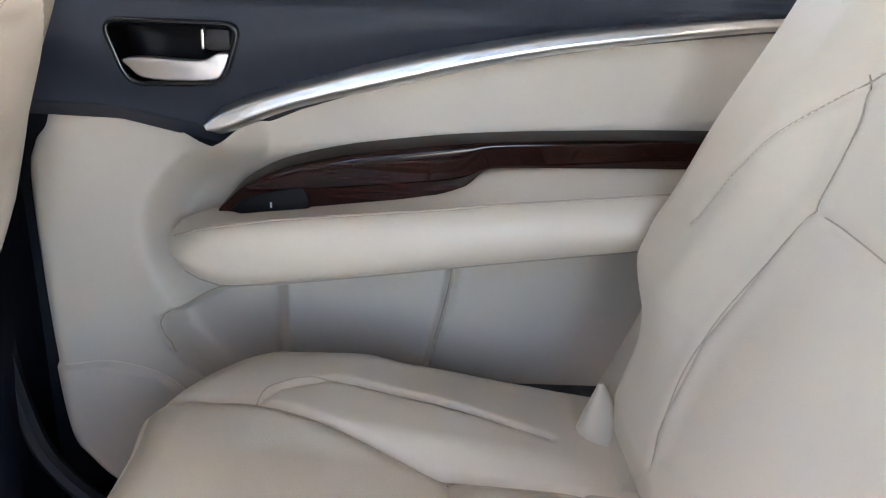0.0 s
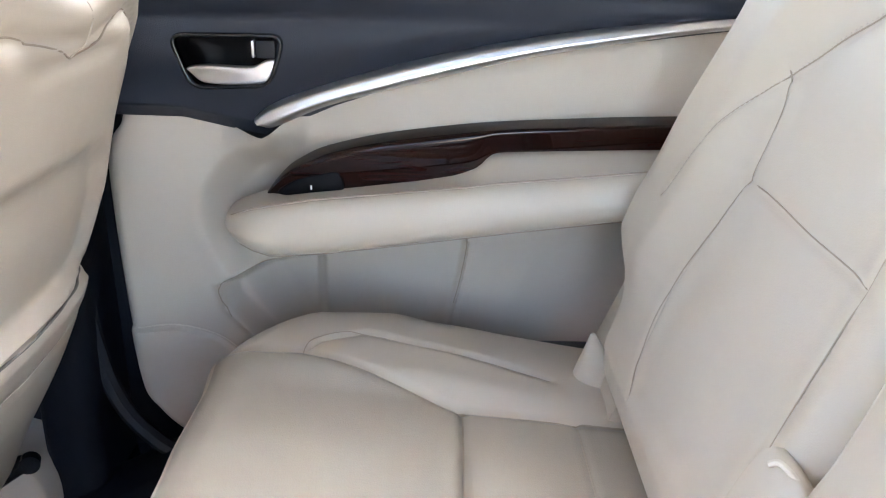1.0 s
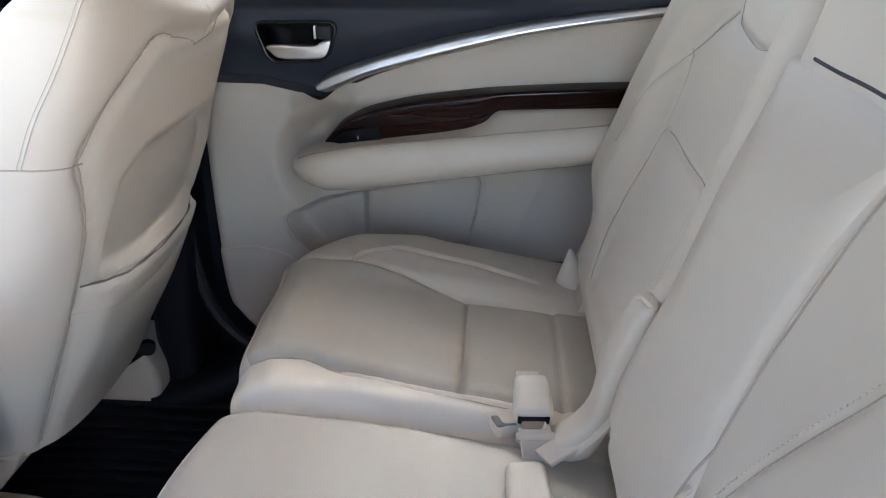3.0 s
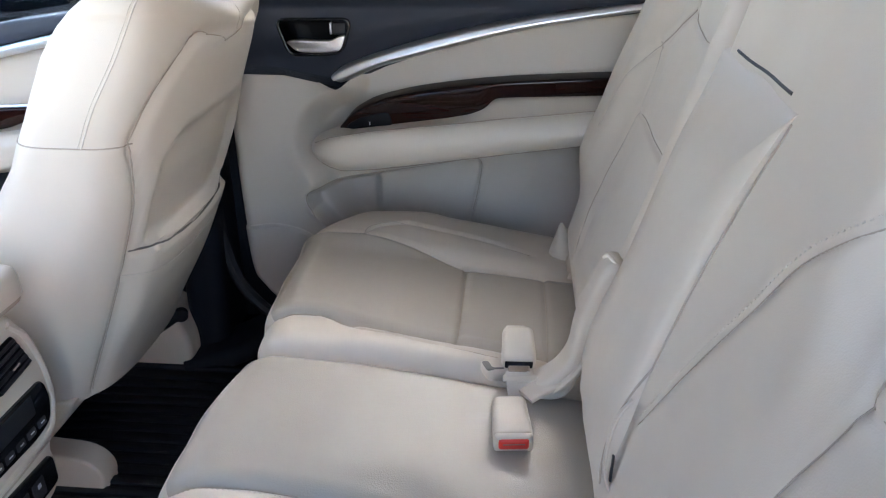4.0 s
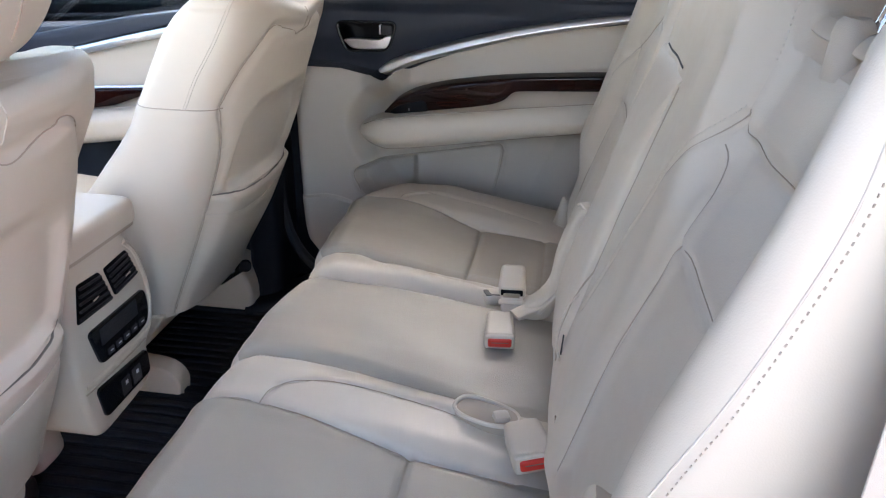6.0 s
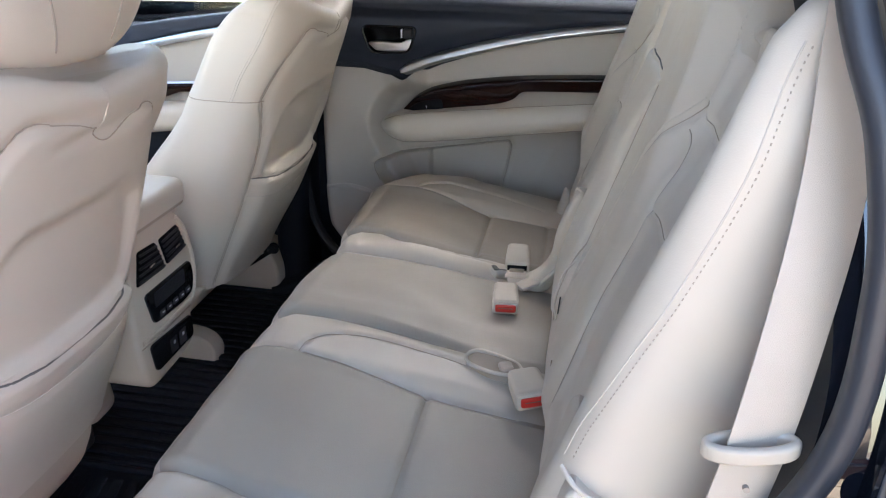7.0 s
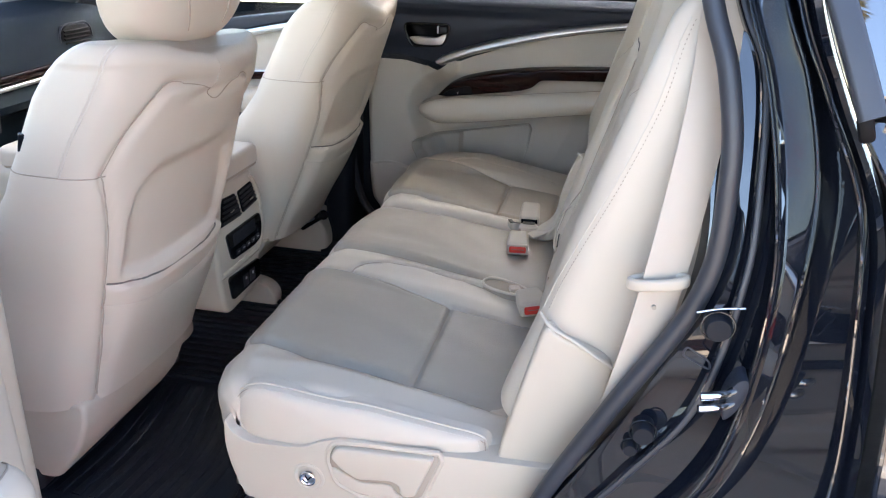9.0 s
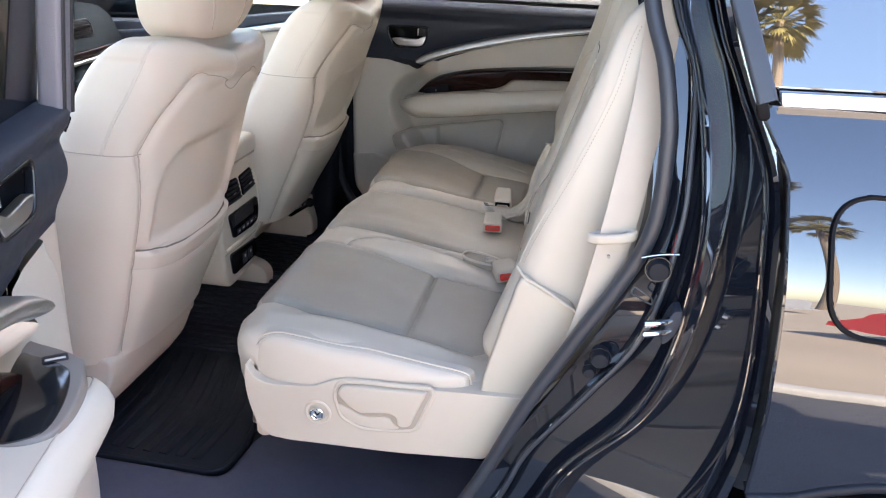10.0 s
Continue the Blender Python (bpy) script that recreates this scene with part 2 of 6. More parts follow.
def inside(X, Y, poly):
    c = np.zeros(X.shape, bool)
    for (x0, y0), (x1, y1) in zip(poly, poly[1:] + poly[:1]):
        c ^= ((y0 > Y) != (y1 > Y)) & (X < (x1 - x0) * (Y - y0) / (y1 - y0 + 1e-12) + x0)
    return c


def soft(x):
    x = np.clip(x, 0, 1)
    return x * x * (3 - 2 * x)


def grid_faces(nu, nv, wrap=False):
    out = []
    for i in range(nu - 1):
        for j in range(nv - (0 if wrap else 1)):
            k = (j + 1) % nv
            out.append((i * nv + j, i * nv + k, (i + 1) * nv + k, (i + 1) * nv + j))
    return out


def surface_tree(ob):
    from mathutils.bvhtree import BVHTree

    me = ob.data
    m = parent_world(ob)
    return BVHTree.FromPolygons([m @ v.co for v in me.vertices], [tuple(p.vertices) for p in me.polygons])


def drape(points, way, trees, lift=0.0):
    """Points dropped along way onto the first of the surfaces met; lift: how far they stand off it."""
    way = Vector(way).normalized()
    out = []
    for p in points:
        best = None
        for tree in trees:
            hit_at, normal, _, dist = tree.ray_cast(Vector(p), way)
            if hit_at is not None and (best is None or dist < best[1]):
                best = (hit_at - way * lift, dist)
        if best:
            out.append(best[0])
    return out


def seam_on(name, points, way, trees, parent, r=0.0007, material=None, lift=0.0002):
    pts = drape(points, way, trees, lift)
    if len(pts) > 2:
        return part(name, sweep(pts, circle(r, 6)), material or SEAM, parent)


def stitches_on(points, way, trees, parent, step=0.0056, length=0.0026, r=0.0007, material=None):
    """A row of single thread stitches along the points."""
    pts = drape(points, way, trees, 0.0004)
    bm = bmesh.new()
    acc, last = 0.0, 0.0
    for a, b in zip(pts[:-1], pts[1:]):
        d = (b - a).length
        while last + step <= acc + d:
            last += step
            p = a + (b - a) * ((last - acc) / max(d, 1e-9))
            e = (b - a).normalized() * length
            sweep([p, p + e / 2, p + e], circle(r, 5), bm)
        acc += d
    if bm.verts:
        return part("stitching", bm, material or THREAD, parent)


def upholstery(profile, y0, y1, offset, edge=0.03, ny=70, nb=110, side=None, warp=None, push=None, edge_exp=2.0, snap=(), snap_z=False):
    """A padded surface: a profile in (x, z) drawn across y, pushed along its normal by offset(X, Y, Z), its two sides rolled.
    Returns the grid of points and the grid of flat coordinates."""
    P = np.array(profile, float)
    seg = np.r_[0, np.cumsum(np.hypot(*np.diff(P, axis=0).T))]
    s = np.linspace(0, seg[-1], nb)
    px, pz = np.interp(s, seg, P[:, 0]), np.interp(s, seg, P[:, 1])
    for _ in range(2):
        px[1:-1] = (px[:-2] + 2 * px[1:-1] + px[2:]) / 4
        pz[1:-1] = (pz[:-2] + 2 * pz[1:-1] + pz[2:]) / 4
    tx, tz = np.gradient(px), np.gradient(pz)
    ln = np.hypot(tx, tz)
    nx, nz = -tz / ln, tx / ln
    w = y1 - y0
    core = np.linspace(edge, w - edge, ny)
    roll = edge * (1 - np.cos(np.linspace(0, math.pi / 2, 9)[:-1]))
    ys = y0 + np.r_[0, roll, core, w - roll[::-1], w]
    X, Y = np.meshgrid(px, ys, indexing="ij")
    Z = np.meshgrid(pz, ys, indexing="ij")[0]
    d = np.minimum(Y - y0, y1 - Y)
    drop = np.where(d < edge, edge * (1 - np.sqrt(np.clip(1 - ((edge - d) / edge) ** edge_exp, 0, 1))), 0)
    if warp is not None:
        Y = warp(Y, Z)
    # grid columns drawn onto the borders of the inserts
    on = np.zeros(X.shape, bool)
    S = Z if snap_z else X
    for poly in snap:
        P2 = [(b, a) for a, b in poly] if snap_z else poly
        for (s0, c0), (s1, c1) in zip(P2, P2[1:] + P2[:1]):
            for i in range(nb):
                s = S[i, 0]
                if min(s0, s1) <= s < max(s0, s1):
                    c = c0 + (c1 - c0) * (s - s0) / (s1 - s0)
                    j = int(np.argmin(np.abs(Y[i] - c)))
                    if 12 < j < Y.shape[1] - 12 and abs(Y[i, j] - c) < 0.01:
                        Y[i, j], on[i, j] = c, True
    h = offset(X, Y, Z) - drop
    G = np.stack([X + nx[:, None] * h, Y, Z + nz[:, None] * h], -1)
    if push is not None:
        G[..., 0] += push(X, Y, Z)
    # the two side walls run in to a core line
    G[:, 0, 0], G[:, 0, 2] = side(px, pz)
    G[:, -1, 0], G[:, -1, 2] = side(px, pz)
    return G, (X, Y, Z), on


def split_grid(G, within, on, names, materials, parent):
    """The grid as meshes: the cover, and the insert whose faces within() picks."""
    nu, nv = G.shape[:2]
    faces = []
    o = on.reshape(-1)
    for a, b, c, d in grid_faces(nu, nv):
        if o[a] and o[c]:
            faces += [(a, b, c), (a, c, d)]
        elif o[b] and o[d]:
            faces += [(a, b, d), (b, c, d)]
        else:
            faces.append((a, b, c, d))
    V = G.reshape(-1, 3)
    picked = within([np.array(f) for f in faces])
    obs = []
    for want, name, material in zip((False, True), names, materials):
        keep = [f for f, p in zip(faces, picked) if bool(p) == want]
        if not keep:
            continue
        used = sorted({i for f in keep for i in f})
        at = {i: k for k, i in enumerate(used)}
        obs.append(data_mesh(name, V[used], [tuple(at[i] for i in f) for f in keep], material, parent))
    return obs


# ---- the car's shell ----
CAR_Y = 0.045  # middle of the car
car = thing("car_body", "black car body with an open rear door and cream cabin", "car", (0.3, CAR_Y, 0.13))

ground_bm = bmesh.new()
bmesh.ops.create_grid(ground_bm, x_segments=40, y_segments=40, size=400)
bmesh.ops.transform(ground_bm, matrix=Matrix.Translation((0, 0, 0.13)), verts=ground_bm.verts)
tagged(part("ground", ground_bm, GROUND), "tan sunlit concrete lot round the car", "ground", kind="structure")
# a dark slab stands for the shadow that the car casts on the ground
tagged(part("road", rbox((60, 6.4, 0.012), (0, 0.6, 0.134), 0.004), SHADOW_GROUND), "darkened ground under the car, its shadow in the colour", "road", kind="structure")
tagged(part("kerb", rbox((60, 0.14, 0.1), (0, -2.68, 0.16), 0.02), KERB), "pale concrete kerb along the darkened ground", "kerb", kind="structure")

# cabin floor with a raised middle and a sill at the near door
part("floor_pan", rbox((2.2, 1.36, 0.06), (-0.3, CAR_Y, 0.46), 0.02), CARPET, car, "black carpeted cabin floor")
part("sill_trim", slab(round_corners([(-0.95, -0.735), (0.9, -0.735), (0.9, -0.40), (-0.30, -0.40), (-0.335, -0.44), (-0.345, -0.572), (-0.95, -0.572)], 0.03), "z", 0.44, 0.512, 0.014, 4), SILL, car, "violet-grey scuffed plastic sill trim")
part("sill", rbox((2.6, 0.14, 0.28), (-0.2, -0.75, 0.36), 0.05, seg=4), PAINT, car)
part("sill_far", rbox((2.6, 0.2, 0.22), (-0.2, 0.8, 0.42), 0.04, seg=3), PAINT, car)
part("roof", rbox((2.5, 1.36, 0.05), (0.3, CAR_Y, 1.83), 0.02), HEADLINER, car, "pale fabric headliner under a steel roof")
part("roof_skin", rbox((2.5, 1.38, 0.03), (0.3, CAR_Y, 1.872), 0.012), PAINT, car)
part("roof_rail", rbox((2.8, 0.09, 0.13), (0.35, 0.675, 1.80), 0.03, seg=3), DARK, car, "dark roof rail above the far doors")
part("roof_rail", rbox((2.5, 0.13, 0.19), (0.3, -0.645, 1.765), 0.05, seg=4), HEADLINER, car, "pale roof rail above the near doors")
part("tailgate_frame", rbox((0.12, 1.4, 0.14), (1.6, CAR_Y, 1.80), 0.03), DARK, car)
part("rear_glass", rbox((0.006, 1.3, 0.6), (1.66, CAR_Y, 1.55), 0.002, (0, -18, 0)), GLASS_BACK, car, "tinted rear glass")
bm = slab([(0.25, 1.86), (0.57, 1.27), (0.72, 1.27), (0.72, 1.86)], "y", 0.0, 0.03, 0)
bmesh.ops.transform(bm, matrix=pose(0, 0.745, 1.27, 9) @ Matrix.Translation((0, 0, -1.27)), verts=bm.verts)
part("rear_pillar_far", bm, DARK, car, "dark rear pillar trim")
bm = slab([(-1.8, 1.0), (-1.58, 1.1), (-0.92, 1.79), (-0.92, 1.86), (-1.8, 1.86)], "y", 0.0, 0.03, 0)
bmesh.ops.transform(bm, matrix=pose(0, 0.755, 1.15, 8) @ Matrix.Translation((0, 0, -1.15)), verts=bm.verts)
part("screen_pillar_far", bm, DARK, car)
part("front_door_shell", slab(round_corners([(-1.75, 0.35), (-0.6, 0.35), (-0.56, 1.24), (-1.75, 1.16)], 0.04), "y", -0.78, -0.92, 0.03), PAINT, car, "black painted front door, closed")
bm = slab([(-1.6, 1.14), (-0.57, 1.22), (-0.5, 1.78), (-0.95, 1.78)], "y", 0.0, -0.005, 0)
bmesh.ops.transform(bm, matrix=pose(0, -0.80, 1.2, -14) @ Matrix.Translation((0, 0, -1.2)), verts=bm.verts)
part("front_door_glass", bm, GLASS, car, "tinted window glass").visible_shadow = False
part("firewall", rbox((0.06, 1.5, 0.75), (-1.75, CAR_Y, 0.8), 0.02), DARK, car)
part("cargo_wall", rbox((0.06, 1.5, 1.0), (1.75, CAR_Y, 0.8), 0.02), DARK, car)
part("cargo_floor", rbox((1.2, 1.4, 0.06), (1.15, CAR_Y, 0.75), 0.02), CARPET, car)
bm = slab(round_corners([(0.28, 0.5), (1.7, 0.5), (1.7, 1.27), (0.5, 1.27)], 0.05), "y", 0.72, 0.86, 0.02)
part("quarter_trim_far", bm, DARK, car)

part("body_side_far", slab(round_corners([(-1.75, 0.3), (1.75, 0.3), (1.75, 1.28), (-1.75, 1.22)], 0.05), "y", 0.905, 0.95, 0.02), PAINT, car)
part("pillar_wall_far", rbox((0.2, 0.06, 0.9), (-0.56, 0.845, 0.85), 0.02), FOOT, car)
# far centre pillar and its dark foot, seen between front seat and rear door
pillar = smooth_line([(-0.58, 0.76, 0.5), (-0.575, 0.77, 0.8), (-0.57, 0.765, 1.1), (-0.55, 0.73, 1.35), (-0.53, 0.66, 1.8)], 6)
part("centre_pillar_far", sweep(pillar, rounded(0.16, 0.09, 0.03), up=(1, 0, 0)), FOOT, car, "blue-black centre pillar trim")
arch = smooth_line([(-0.62, 0.68, 0.49), (-0.5, 0.7, 0.53), (-0.4, 0.71, 0.58), (-0.3, 0.72, 0.6), (0.1, 0.72, 0.6)], 6)
part("sill_step_far", sweep(arch, rounded(0.12, 0.05, 0.02)), FOOT, car)
seal_far = smooth_line([(-0.545, 0.73, 1.3), (-0.545, 0.745, 1.0), (-0.535, 0.74, 0.75), (-0.48, 0.73, 0.62), (-0.36, 0.73, 0.56), (0.0, 0.73, 0.54)], 8)
part("seal_far", sweep(seal_far, circle(0.013, 8)), DARK, car, "dark rubber door seal")
for px, tilt in ((0.55, 14), (1.55, 20)):
    part("window_pillar_far", rbox((0.09, 0.05, 0.56), (px, 0.71, 1.55), 0.02, (-14, tilt * 0.3, 0)), DARK, car)
bm = slab(round_corners([(0.58, 1.28), (1.5, 1.28), (1.5, 1.78), (0.62, 1.8)], 0.03), "y", -0.004, 0.0, 0)
bmesh.ops.transform(bm, matrix=pose(0, 0.775, 1.28, 14) @ Matrix.Translation((0, 0, -1.28)), verts=bm.verts)
part("quarter_glass_far", bm, GLASS_REAR, car, "tinted side glass")
bm = rbox((0.006, 1.3, 0.75), (-1.35, CAR_Y, 1.5), 0.002, (0, 55, 0))
part("windscreen", bm, GLASS, car, "clear windscreen").visible_shadow = False
for py in (-0.66, 0.75):
    part("windscreen_pillar", sweep([(-1.75, py, 1.15), (-1.35, py - 0.03 * np.sign(py), 1.5), (-0.95, py - 0.06 * np.sign(py), 1.82)], rounded(0.07, 0.07, 0.02)), DARK, car)

# near centre pillar
nb = smooth_line([(-0.555, -0.76, 0.55), (-0.54, -0.765, 0.9), (-0.525, -0.76, 1.2), (-0.505, -0.73, 1.45), (-0.485, -0.66, 1.8)], 6)
part("centre_pillar", sweep(nb, rounded(0.07, 0.1, 0.02), up=(1, 0, 0)), PLASTIC, car, "cream centre pillar trim")
nb2 = [(p[0] + 0.005, p[1] - 0.06, p[2]) for p in nb]
part("pillar_skin", sweep(nb2, rounded(0.07, 0.11, 0.02), up=(1, 0, 0)), PAINT, car)
nb3 = [(p[0] + 0.056, p[1] - 0.045, p[2]) for p in nb]
part("pillar_seal", sweep(nb3, rounded(0.03, 0.018, 0.008), up=(1, 0, 0)), SEAL, car, "grey rubber weatherstrip")

# near door opening behind the seat: weatherstrip, stepped jamb, quarter panel
before = set(car.children)
INNER = [(0.300, -0.67, 1.62), (0.330, -0.715, 1.45), (0.356, -0.742, 1.37), (0.369, -0.758, 1.28), (0.360, -0.764, 1.16), (0.286, -0.765, 1.01), (0.232, -0.765, 0.9), (0.166, -0.765, 0.743), (0.08, -0.765, 0.6), (-0.05, -0.765, 0.52)]
inner = smooth_line(INNER, 10)
part("seal", sweep(inner, rounded(0.019, 0.022, 0.008), up=(0, 1, 0)), SEAL, car, "grey rubber door weatherstrip")
# lines of the pressed jamb, from the weatherstrip out to the shut line: depth and x at each height
JAMB_Z = [1.62, 1.44, 1.37, 1.28, 1.18, 1.05, 0.95, 0.85, 0.76, 0.6, 0.46]
LEAN_IN = [0.19, 0.115, 0.088, 0.058, 0.032, 0.008, 0, 0, 0, 0, 0]
LIP = (-0.775, [0.315, 0.351, 0.374, 0.382, 0.374, 0.329, 0.277, 0.223, 0.18, 0.1, 0.0])
RIDGE = (-0.80, [0.325, 0.367, 0.394, 0.40, 0.397, 0.368, 0.305, 0.238, 0.202, 0.12, 0.02])
BAND_IN = (-0.825, [0.325, 0.374, 0.397, 0.414, 0.421, 0.404, 0.368, 0.29, 0.245, 0.16, 0.05])
BAND_OUT = (-0.829, [0.356, 0.405, 0.431, 0.448, 0.443, 0.423, 0.384, 0.302, 0.262, 0.18, 0.07])
FLANGE = (-0.885, [0.365, 0.407, 0.434, 0.47, 0.479, 0.482, 0.47, 0.44, 0.38, 0.25, 0.1])
SHUT = (-0.908, [0.375, 0.42, 0.445, 0.482, 0.491, 0.493, 0.488, 0.46, 0.39, 0.26, 0.1])


def jamb_line(line, dx=0.0, dy=0.0):
    y, xs = line
    return np.array(smooth_line([(x + dx - 0.08 * lean, y + lean + dy, z) for x, lean, z in zip(xs, LEAN_IN, JAMB_Z)], 9))


def between(a, b, f, dx=0.0, dy=0.0):
    return (1 - f) * a + f * b + np.array([dx, dy, 0])


l1, l2, l3, l4, l5, l6 = (jamb_line(q) for q in (LIP, RIDGE, BAND_IN, BAND_OUT, FLANGE, SHUT))
shelf = np.interp(l1[:, 2], [1.13, 1.26], [0.004, 0.02])  # the flat beside the weatherstrip, wider towards the roof
flat_in = l1 + np.stack([-shelf, 0 * shelf + 0.002, 0 * shelf], -1)
columns = [flat_in + np.array([-0.004, 0.03, 0]), flat_in, l1, between(l1, l2, 0.1, 0, 0.001), between(l1, l2, 0.86) + np.stack([0 * shelf, 0.008 + 0.5 * shelf, 0 * shelf], -1), between(l1, l2, 0.93), l2, between(l1, l2, 1.06, 0.001, 0.002), between(l2, l3, 0.12, 0.004, 0.022), between(l2, l3, 0.8, 0.002, 0.024),
           between(l2, l3, 0.93, 0, 0.006), l3, between(l3, l4, 0.1, 0, -0.002), between(l3, l4, 0.22, 0, -0.001), between(l3, l4, 0.28, 0, 0.004), between(l3, l4, 0.8, 0, -0.0005), between(l3, l4, 0.9, 0, -0.0025), l4, between(l4, l5, 0.06, 0.002, 0.01), between(l4, l5, 0.14, 0.003, 0.018), between(l4, l5, 0.88, 0.004, 0.014),
           between(l4, l5, 0.95, 0, 0.004), l5, between(l5, l6, 0.25, 0, -0.004), between(l5, l6, 0.45, 0, 0.006), between(l5, l6, 0.6, 0, -0.004), between(l5, l6, 0.95, 0, -0.002), l6, l6 + np.array([0.008, 0.02, 0])]
J = np.stack(columns, 1)
k3, k4 = 11, 17
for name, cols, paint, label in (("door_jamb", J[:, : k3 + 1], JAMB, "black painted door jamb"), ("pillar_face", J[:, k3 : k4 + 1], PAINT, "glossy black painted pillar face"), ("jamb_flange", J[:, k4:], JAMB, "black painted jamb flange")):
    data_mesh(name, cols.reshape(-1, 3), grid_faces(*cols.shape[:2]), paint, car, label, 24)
for crest, r in ((l3, 0.002), (l4, 0.0022), (l5, 0.0018)):
    part("jamb_bead", sweep([tuple(p) for p in crest], circle(r, 8), up=(0, 1, 0)), PAINT, car, "glossy pressed edge of the jamb")
part("secondary_seal", sweep([tuple(p) for p in (l2 + np.array([0.004, 0.004, 0]))[6:80]], rounded(0.008, 0.009, 0.003), up=(0, 1, 0)), SEAL, car, "thin grey secondary seal")


def panel_y(z):
    return -0.938 + 0.93 * max(0.0, z - 1.066) ** 2 + 0.25 * max(0.0, 0.95 - z) ** 2


# quarter panel, from the shut line back, with the wheel arch cut below
rows = []
for k in range(45):
    row = []
    for j in range(60):
        x = 0.493 + (j / 59) ** 1.3 * 1.55
        arch_z = float(np.interp(x, [0.45, 0.54, 0.566, 0.61, 0.7, 0.92, 1.15, 1.3, 1.5], [0.935, 0.953, 0.966, 0.981, 0.995, 1.0, 0.985, 0.95, 0.8]))
        z = arch_z + (1.362 - arch_z) * k / 44
        shut = np.interp(z, [0.93, 1.05, 1.19, 1.3, 1.362], [0.493, 0.495, 0.488, 0.477, 0.441])
        x = shut + (x - 0.493)
        row.append((x, panel_y(z), z))
    rows.append(row)
Q = np.array(rows)
data_mesh("quarter_panel", Q.reshape(-1, 3), grid_faces(*Q.shape[:2]), PAINT, car, "glossy black rear quarter panel with mirror shine", 70)
edge_pts = [tuple(Q[k, 0] + np.array([0.0, 0.004, 0])) for k in range(45)]
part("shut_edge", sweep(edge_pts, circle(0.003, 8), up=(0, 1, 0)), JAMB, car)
part("arch_lip", sweep([tuple(Q[0, j] + np.array([0, 0.01, -0.004])) for j in range(60)], rounded(0.03, 0.012, 0.005)), RUBBER, car, "black wheel arch lip")
fl = round_corners([(0.533, 1.15), (0.518, 1.287), (0.728, 1.287), (0.738, 1.15)], 0.045, 8)
fl = smooth_line(fl, 2, True)
part("fuel_flap_gap", sweep([(p[0], panel_y(p[1]) - 0.0015, p[1]) for p in fl], circle(0.0028, 6), up=(0, 1, 0), closed=True), VOID, car, "black gap round the fuel flap")
gx, gz = np.meshgrid(np.linspace(0.51, 0.745, 70), np.linspace(1.145, 1.292, 60), indexing="ij")
in_flap = inside(gx, gz, [(p[0], p[1]) for p in fl]).reshape(-1)
flap = np.stack([gx, np.vectorize(panel_y)(gz) - 0.0012, gz], -1)
data_mesh("fuel_flap", flap.reshape(-1, 3), [f for f in grid_faces(70, 60) if all(in_flap[i] for i in f)], PAINT, car, "glossy black fuel flap")

part("waist_trim", slab(round_corners([(0.46, 1.3635), (2.0, 1.40), (2.0, 1.412), (0.456, 1.3775)], 0.002), "y", -0.84, -0.87, 0.004), CHROME, car, "bright chrome window waist strip")
bm = slab(round_corners([(0.446, 1.377), (2.0, 1.41), (1.9, 1.75), (0.30, 1.76)], 0.01), "y", 0.0, -0.006, 0.002)
bmesh.ops.transform(bm, matrix=pose(0, -0.848, 1.386, -17) @ Matrix.Translation((0, 0, -1.386)), verts=bm.verts)
part("quarter_glass", bm, PRIVACY, car, "dark privacy glass with a mirror shine", smooth=False)
pil = smooth_line([(0.446, -0.866, 1.366), (0.425, -0.846, 1.42), (0.403, -0.822, 1.475), (0.352, -0.765, 1.6), (0.295, -0.70, 1.74)], 6)
part("window_frame", sweep(pil, rounded(0.02, 0.014, 0.004), up=(0, 1, 0)), SEAL, car, "satin grey rubber window frame")
part("window_corner", rbox((0.012, 0.008, 0.022), (0.4435, -0.864, 1.358), 0.004, (0, -18, 0)), VOID, car, "moulded trim corner")
# latch striker and bump stops on the jamb
bm = slab(smooth_line([(0.392, 1.056), (0.402, 1.066), (0.409, 1.086), (0.408, 1.102), (0.398, 1.099), (0.39, 1.075)], 4, True), "y", -0.795, -0.822, 0.008)
striker = part("striker_base", bm, NAVY, car, "blue-grey plastic striker seat")
for dz in (0.0, -0.014):
    part("striker", sweep(smooth_line([(0.404, -0.812, 1.09 + dz), (0.39, -0.826, 1.089 + dz), (0.376, -0.832, 1.088 + dz), (0.366, -0.834, 1.087 + dz)], 5), circle(0.0042, 10)), CHROME, striker, "bright steel latch prong")
for cx, cz, rr in ((0.376, 1.145, 0.013), (0.322, 1.013, 0.0115), (0.311, 0.993, 0.0075)):
    part("bump_stop", sweep([(cx, -0.785, cz), (cx, -0.806, cz), (cx, -0.809, cz)], circle(rr, 20), scale=[1, 1, 0.85]), RUBBER, car, "round black rubber bump stop")
    ring = [(cx + rr * 1.2 * math.cos(a), -0.8, cz + rr * 1.2 * math.sin(a)) for a in np.linspace(0, 2 * math.pi, 25)[:-1]]
    part("bump_ring", sweep(ring, circle(0.0009, 6), up=(0, 1, 0), closed=True), GLOSS, car)
part("jamb_clip", sweep(smooth_line([(0.354, -0.805, 1.16), (0.375, -0.80, 1.164), (0.398, -0.795, 1.165)], 4), circle(0.0011, 8)), STEEL, car, "bright metal clip")
slot = round_corners([(0.348, 1.108), (0.351, 1.118), (0.374, 1.105), (0.376, 1.095)], 0.004)
part("jamb_slot", sweep([(p[0], -0.797, p[1]) for p in slot], circle(0.0011, 6), up=(0, 1, 0), closed=True), SEAL, car)

